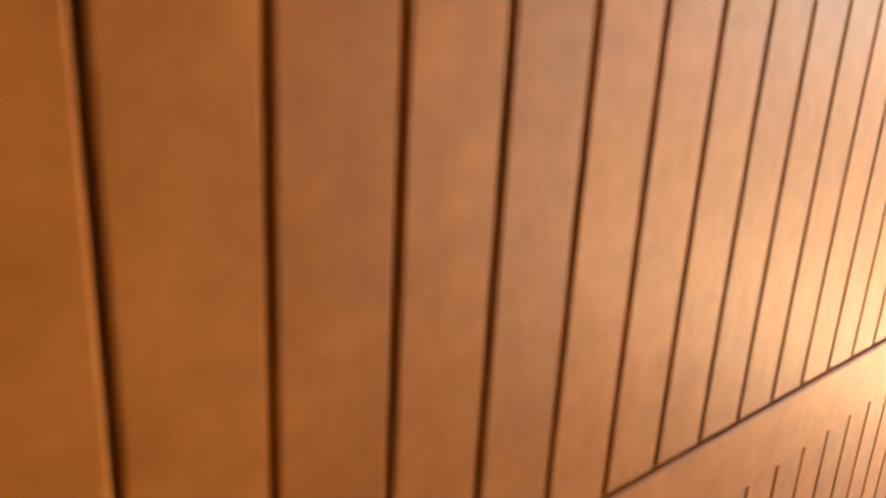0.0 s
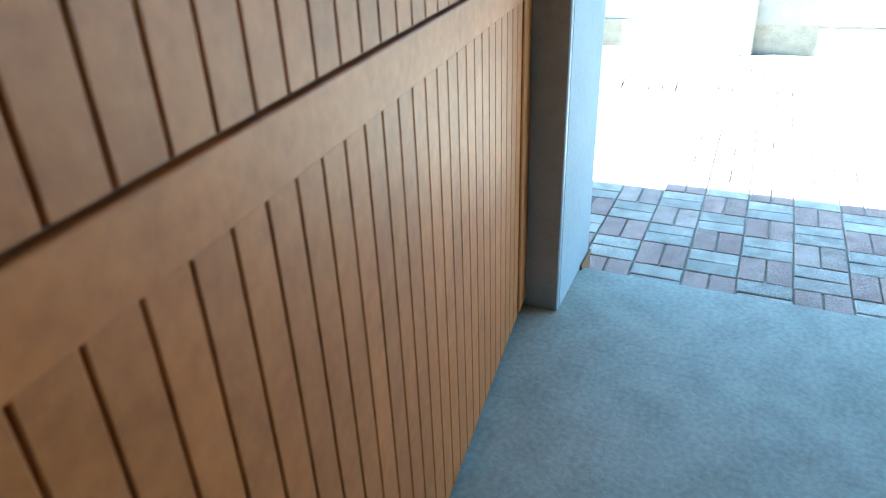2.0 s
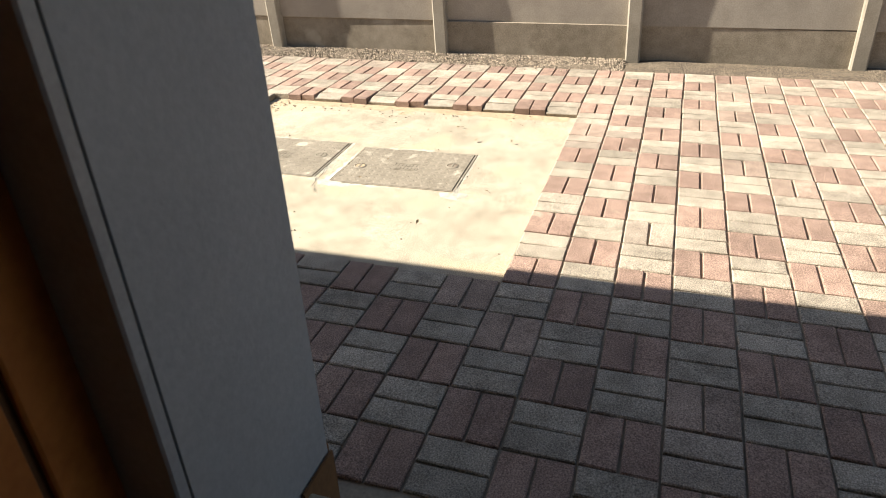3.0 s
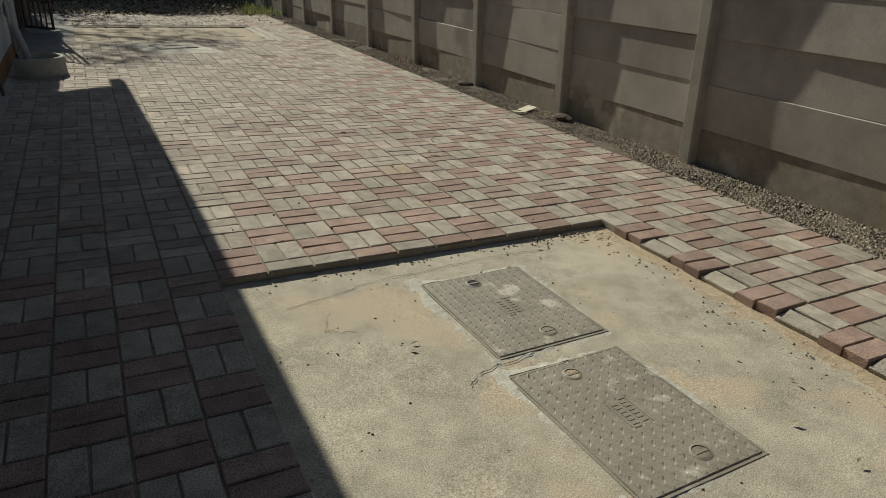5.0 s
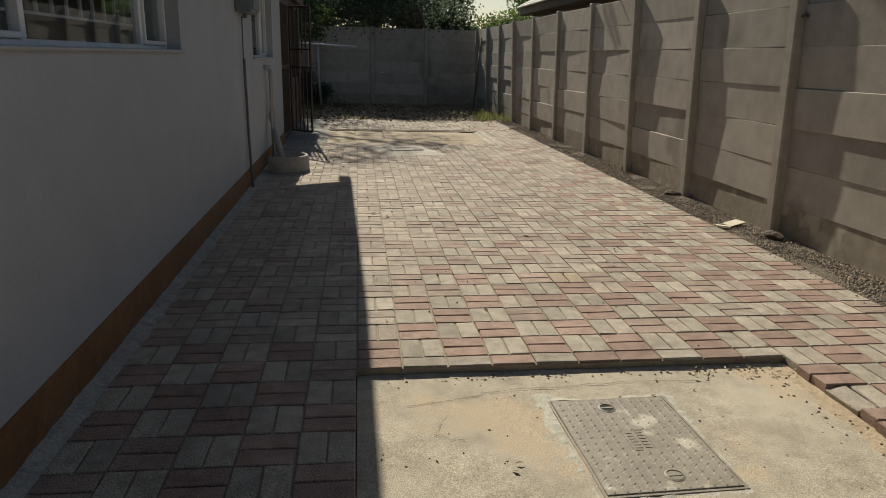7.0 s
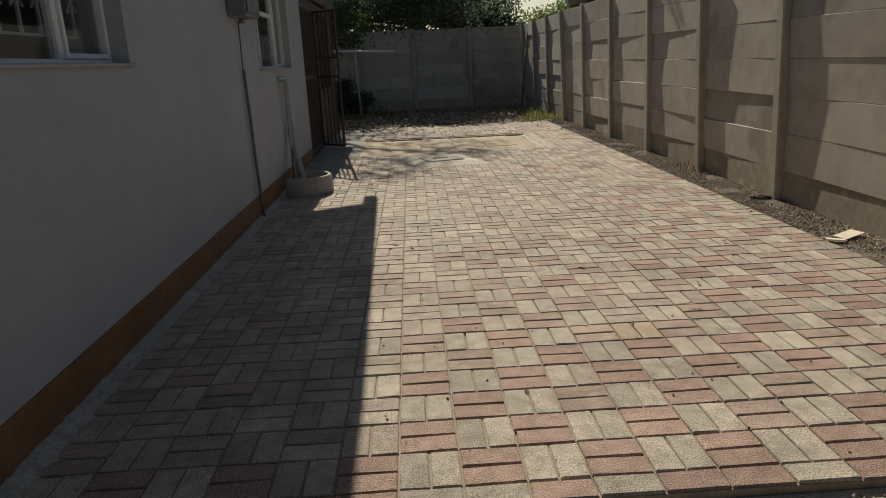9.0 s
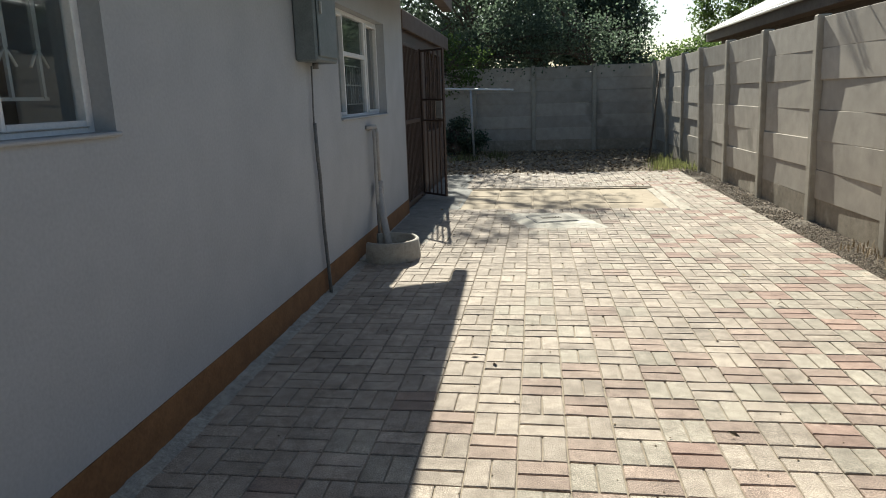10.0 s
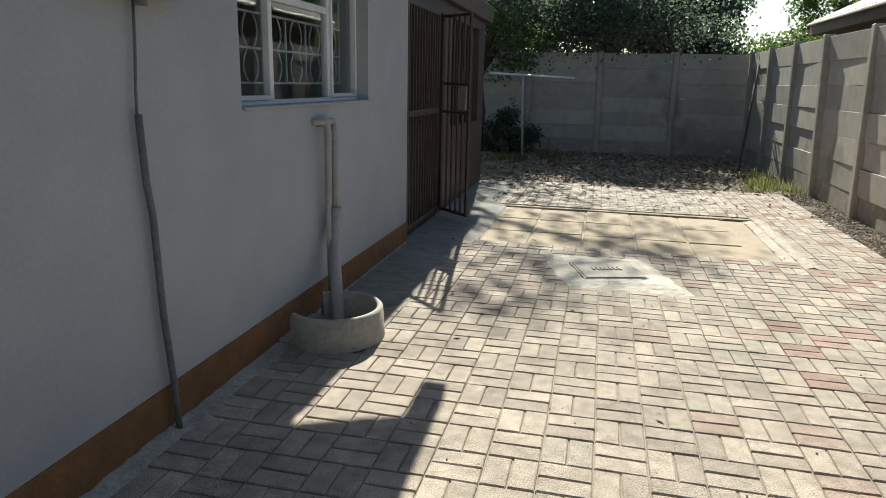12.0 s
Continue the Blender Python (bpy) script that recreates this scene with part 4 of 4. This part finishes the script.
def flakes(name, count, area, size, z, material, label, seed):
    r = random.Random(seed)
    vs, fs = [], []
    for _ in range(count):
        c = Vector((r.uniform(area[0], area[2]), r.uniform(area[1], area[3]), z + r.uniform(0, 0.02)))
        q = Euler((r.uniform(-0.6, 0.6), r.uniform(-0.6, 0.6), r.uniform(0, 6.28)))
        s = r.uniform(*size)
        i = len(vs)
        for p in ((-1, 0, 0), (0, 0.45, 0.15), (1, 0, 0.05), (0, -0.45, 0.15)):
            w = Vector(p) * s
            w.rotate(q)
            vs.append(tuple(c + w))
        fs += [(i, i + 1, i + 2), (i, i + 2, i + 3)]
    me = bpy.data.meshes.new(name)
    me.from_pydata(vs, [], fs)
    me.materials.append(material)
    return tagged(new(name, me), label, name.replace("_", " "), kind="stuff")


flakes("leaf_litter", 5000, (-1.5, 14.6, 4.3, 20.1), (0.02, 0.06), -0.02, m_litter, "dead brown leaves on the shaded earth", 21)
flakes("leaf_litter", 150, (0.4, 12.8, 4.2, 15.0), (0.015, 0.045), 0.004, m_litter, "dead leaves blown over the end of the paving", 22)
flakes("leaf_litter", 22, (PAD[0] + 0.1, 0.9, PAD[2] - 0.1, 2.7), (0.006, 0.02), -0.04, m_litter, "dry leaf scraps on the concrete pad", 24)
flakes("leaf_litter", 90, (2.6, 2.66, PAD[2], 2.79), (0.004, 0.014), -0.04, m_litter, "dry scraps gathered in the corner of the pad", 25)
flakes("leaf_litter", 60, (0.3, 2.9, 4.2, 12.8), (0.012, 0.03), 0.004, m_litter, "a few dry leaves on the pavers", 23)


def grass(count, area, height, seed, label, stuff=m_grass):
    r = random.Random(seed)
    vs, fs = [], []
    clumps = [(r.uniform(area[0], area[2]), r.uniform(area[1], area[3]), r.uniform(0.4, 1.0)) for _ in range(16)]
    for _ in range(count):
        k = r.choice(clumps)
        x, y, h, a = k[0] + r.gauss(0, 0.11), k[1] + r.gauss(0, 0.18), r.uniform(*height) * k[2], r.uniform(0, 6.28)
        lean = r.uniform(0.1, 0.5) * h
        dx, dy = math.cos(a), math.sin(a)
        w = 0.006
        i = len(vs)
        vs += [(x - dy * w, y + dx * w, -0.04), (x + dy * w, y - dx * w, -0.04), (x + dx * lean * 0.4 + dy * w * 0.8, y + dy * lean * 0.4 - dx * w * 0.8, h * 0.6), (x + dx * lean * 0.4 - dy * w * 0.8, y + dy * lean * 0.4 + dx * w * 0.8, h * 0.6), (x + dx * lean, y + dy * lean, h)]
        fs += [(i, i + 1, i + 2), (i, i + 2, i + 3), (i + 3, i + 2, i + 4)]
    me = bpy.data.meshes.new("grass")
    me.from_pydata(vs, [], fs)
    me.materials.append(stuff)
    return tagged(new("grass", me), label, "grass", kind="stuff")


grass(900, (3.85, 15.05, 4.42, 17.0), (0.02, 0.21), 31, "sunlit yellow-green weeds by the wall")
grass(400, (-0.3, 17.6, 0.8, 19.2), (0.05, 0.2), 32, "weeds at the foot of the washing line")
grass(60, (4.35, 8.1, 4.5, 8.8), (0.03, 0.11), 33, "dry brown weed tuft in the gravel", m_litter)

grass(28, (1.3, 2.95, 3.2, 4.4), (0.003, 0.012), 34, "dry sprigs caught between the pavers", m_litter)

# ---- loose things by the wall ----
card = tagged(part("cardboard_piece", boxes((-0.1, -0.05, 0, 0.1, 0.05, 0.004), bevel=0.0015), m_paper), "torn piece of pale cardboard on the gravel", "cardboard", "scraps of cardboard on the gravel")
card.matrix_basis = pose(4.33, 5.4, 0.012, 3, -4, 25)
card2 = tagged(part("cardboard_piece", boxes((-0.06, -0.03, 0, 0.06, 0.03, 0.004), bevel=0.0015), m_paper), "small pale scrap of cardboard on the gravel", "cardboard", "scraps of cardboard on the gravel")
card2.matrix_basis = pose(4.18, 5.3, 0.012, -3, 4, -15)
sb = bmesh.new()
bmesh.ops.create_icosphere(sb, subdivisions=3, radius=0.065)
for w in sb.verts:
    w.co *= 1 + 0.35 * noise.noise(w.co * 14)
    w.co.z *= 0.55
    w.co.y *= 1.5
stone = tagged(part("stone", sb, m_bark), "dark lump of stone at a post's foot", "stone", "stones at the wall's foot")
stone.location = (4.42, 4.95, 0.02)
stone2 = copy_thing(stone, pose(4.42, 6.75, 0.0, 0, 0, 70))

# ---- pavers ----
def paver_mesh(lx, ly, seed, material):
    """A concrete paver with chamfered, slightly chipped arrises."""
    r = random.Random(seed)
    bm = bmesh.new()
    lo, mid, top = [], [], []
    for sx, sy in ((-1, -1), (1, -1), (1, 1), (-1, 1)):
        jx, jy = r.uniform(-0.0015, 0.0015), r.uniform(-0.0015, 0.0015)
        x, y = sx * lx / 2 + jx, sy * ly / 2 + jy
        c = r.uniform(0.0028, 0.005)
        lo.append(bm.verts.new((x, y, -0.06)))
        mid.append(bm.verts.new((x, y, -r.uniform(0.0028, 0.0048))))
        top.append(bm.verts.new((x - sx * c, y - sy * c, 0)))
    for k in range(4):
        n = (k + 1) % 4
        bm.faces.new((lo[k], lo[n], mid[n], mid[k]))
        bm.faces.new((mid[k], mid[n], top[n], top[k]))
    bm.faces.new(top)
    return mesh_of("paver", bm, material)


rp_ = random.Random(99)
BL, BW = P - 0.0068, P / 2 - 0.0068
shapes = {}
for kind_of in ("red", "pink", "grey", "buff", "ochre"):
    for along in (0, 1):
        shapes[kind_of, along] = [paver_mesh(BL if not along else BW, BW if not along else BL, s, m_brick[kind_of, "object"]) for s in range(4)]
laid = []            # (kind, along, pose)


def lay(kind_of, along, x, y):
    h = 0.003 * noise.noise(Vector((x * 1.3, y * 1.3, 0))) + rp_.uniform(-0.0012, 0.0012)
    x, y = x + 0.005 * noise.noise(Vector((x * 0.9, y * 1.7, 11))), y + 0.009 * noise.noise(Vector((x * 1.4, y * 0.5, 17)))
    edge = 3.12 < x < 3.34 and 0.6 < y < 2.8          # bricks that have shifted beside the pad
    rx, ry, rz = rp_.uniform(-0.75, 0.75), rp_.uniform(-0.9, 0.9), rp_.uniform(-0.9, 0.9)
    if edge and along:
        tip = 3.12 < x < 3.2
        h, x, ry, rz = h - (0.009 if tip else 0.002), x - (0.012 if tip else 0.0), ry - (9.0 if tip else 1.0), rz * 3
    elif edge:
        h, x, rz = h + 0.004, x - rp_.uniform(0.0, 0.016), rz * 3
    laid.append((kind_of, along, x, y, pose(x, y, h, rx, ry, rz)))


def blocked(x, y):
    return (1.42 < x < 2.2 and 9.6 < y < 10.5) or (0.55 < x < 3.3 and 10.8 < y < 12.75) or (x < 0.5 and y > 10.4) or math.hypot(x - 0.27, y - 8.2) < 0.24


for r_ in range(-42, 59):
    for c_ in range(-5, 15):
        x, y = X0 - (c_ + 0.5) * P, Y0 + (r_ + 0.5) * P
        if 0 <= c_ <= 9 and -11 <= r_ < 0 or blocked(x, y):
            continue
        grey = (c_ + r_) % 2 == 0
        # paler bricks further off, with sun glare and shade also put into the choice
        light_fade = clamp((y - 3.0 + 0.8 * noise.noise(Vector((x, y * 0.7, 4)))) / 2.4) * clamp(1.2 - 0.3 * (x - 1.2)) + 0.6 * clamp((1.6 - x) / 0.5) * clamp((y - 2.9) / 0.8)
        draw = rp_.random()
        if grey:
            kind_of = "buff" if draw < 0.06 + 0.6 * light_fade else "grey"
        else:
            kind_of = "pink" if draw < 0.12 + 0.95 * light_fade else "red"
            # muted colour of the shaded house side is put into these pavers
            if x < 1.35 and y > 3.2 and draw > 0.3:
                kind_of = "buff"
            if draw < 0.5 * clamp((y - 5.6) / 1.2):
                kind_of = "buff"
            if draw > 0.985 - 0.7 * clamp(light_fade - 0.25) * clamp((3.2 - x) / 1.4):
                kind_of = "buff"
        if (c_, r_) == (3, 5):
            kind_of = "ochre"
        for s in (-1, 1):
            if grey:
                lay(kind_of, 1, x + s * P / 4, y)
            else:
                lay(kind_of, 0, x, y + s * P / 4)
for c_ in range(10):
    lay("grey" if c_ % 2 == (c_ // 4) % 2 else "red", 0, X0 - (c_ + 0.5) * P, 2.8 + P / 4)

paving = tagged(empty("pavement", 2.2, 6, 0), "basket-weave paving of red and grey concrete bricks", kind="structure")
inv_p = paving.matrix_basis.inverted()
near = sorted(laid, key=lambda q: (abs(q[3] - 3.6) + 0.25 * abs(q[2] - 2.2)))
for kind_of, along, x, y, m in near[:300]:
    o = new("paver", rp_.choice(shapes[kind_of, along]))
    o.parent = paving
    o.matrix_basis = inv_p @ m
rest = {}
for kind_of, along, x, y, m in near[300:]:
    vs, fs = rest.setdefault(kind_of, ([], []))
    src = rp_.choice(shapes[kind_of, along])
    n = len(vs)
    vs += [tuple(m @ q.co) for q in src.vertices]
    fs += [tuple(n + i for i in f.vertices) for f in src.polygons]
for kind_of, (vs, fs) in rest.items():
    me = bpy.data.meshes.new("pavers")
    me.from_pydata(vs, [], fs)
    me.materials.append(m_brick[kind_of, "island"])
    o = new("pavers", me)
    o.parent = paving
    o.matrix_parent_inverse = inv_p
    tagged(o, kind="stuff")
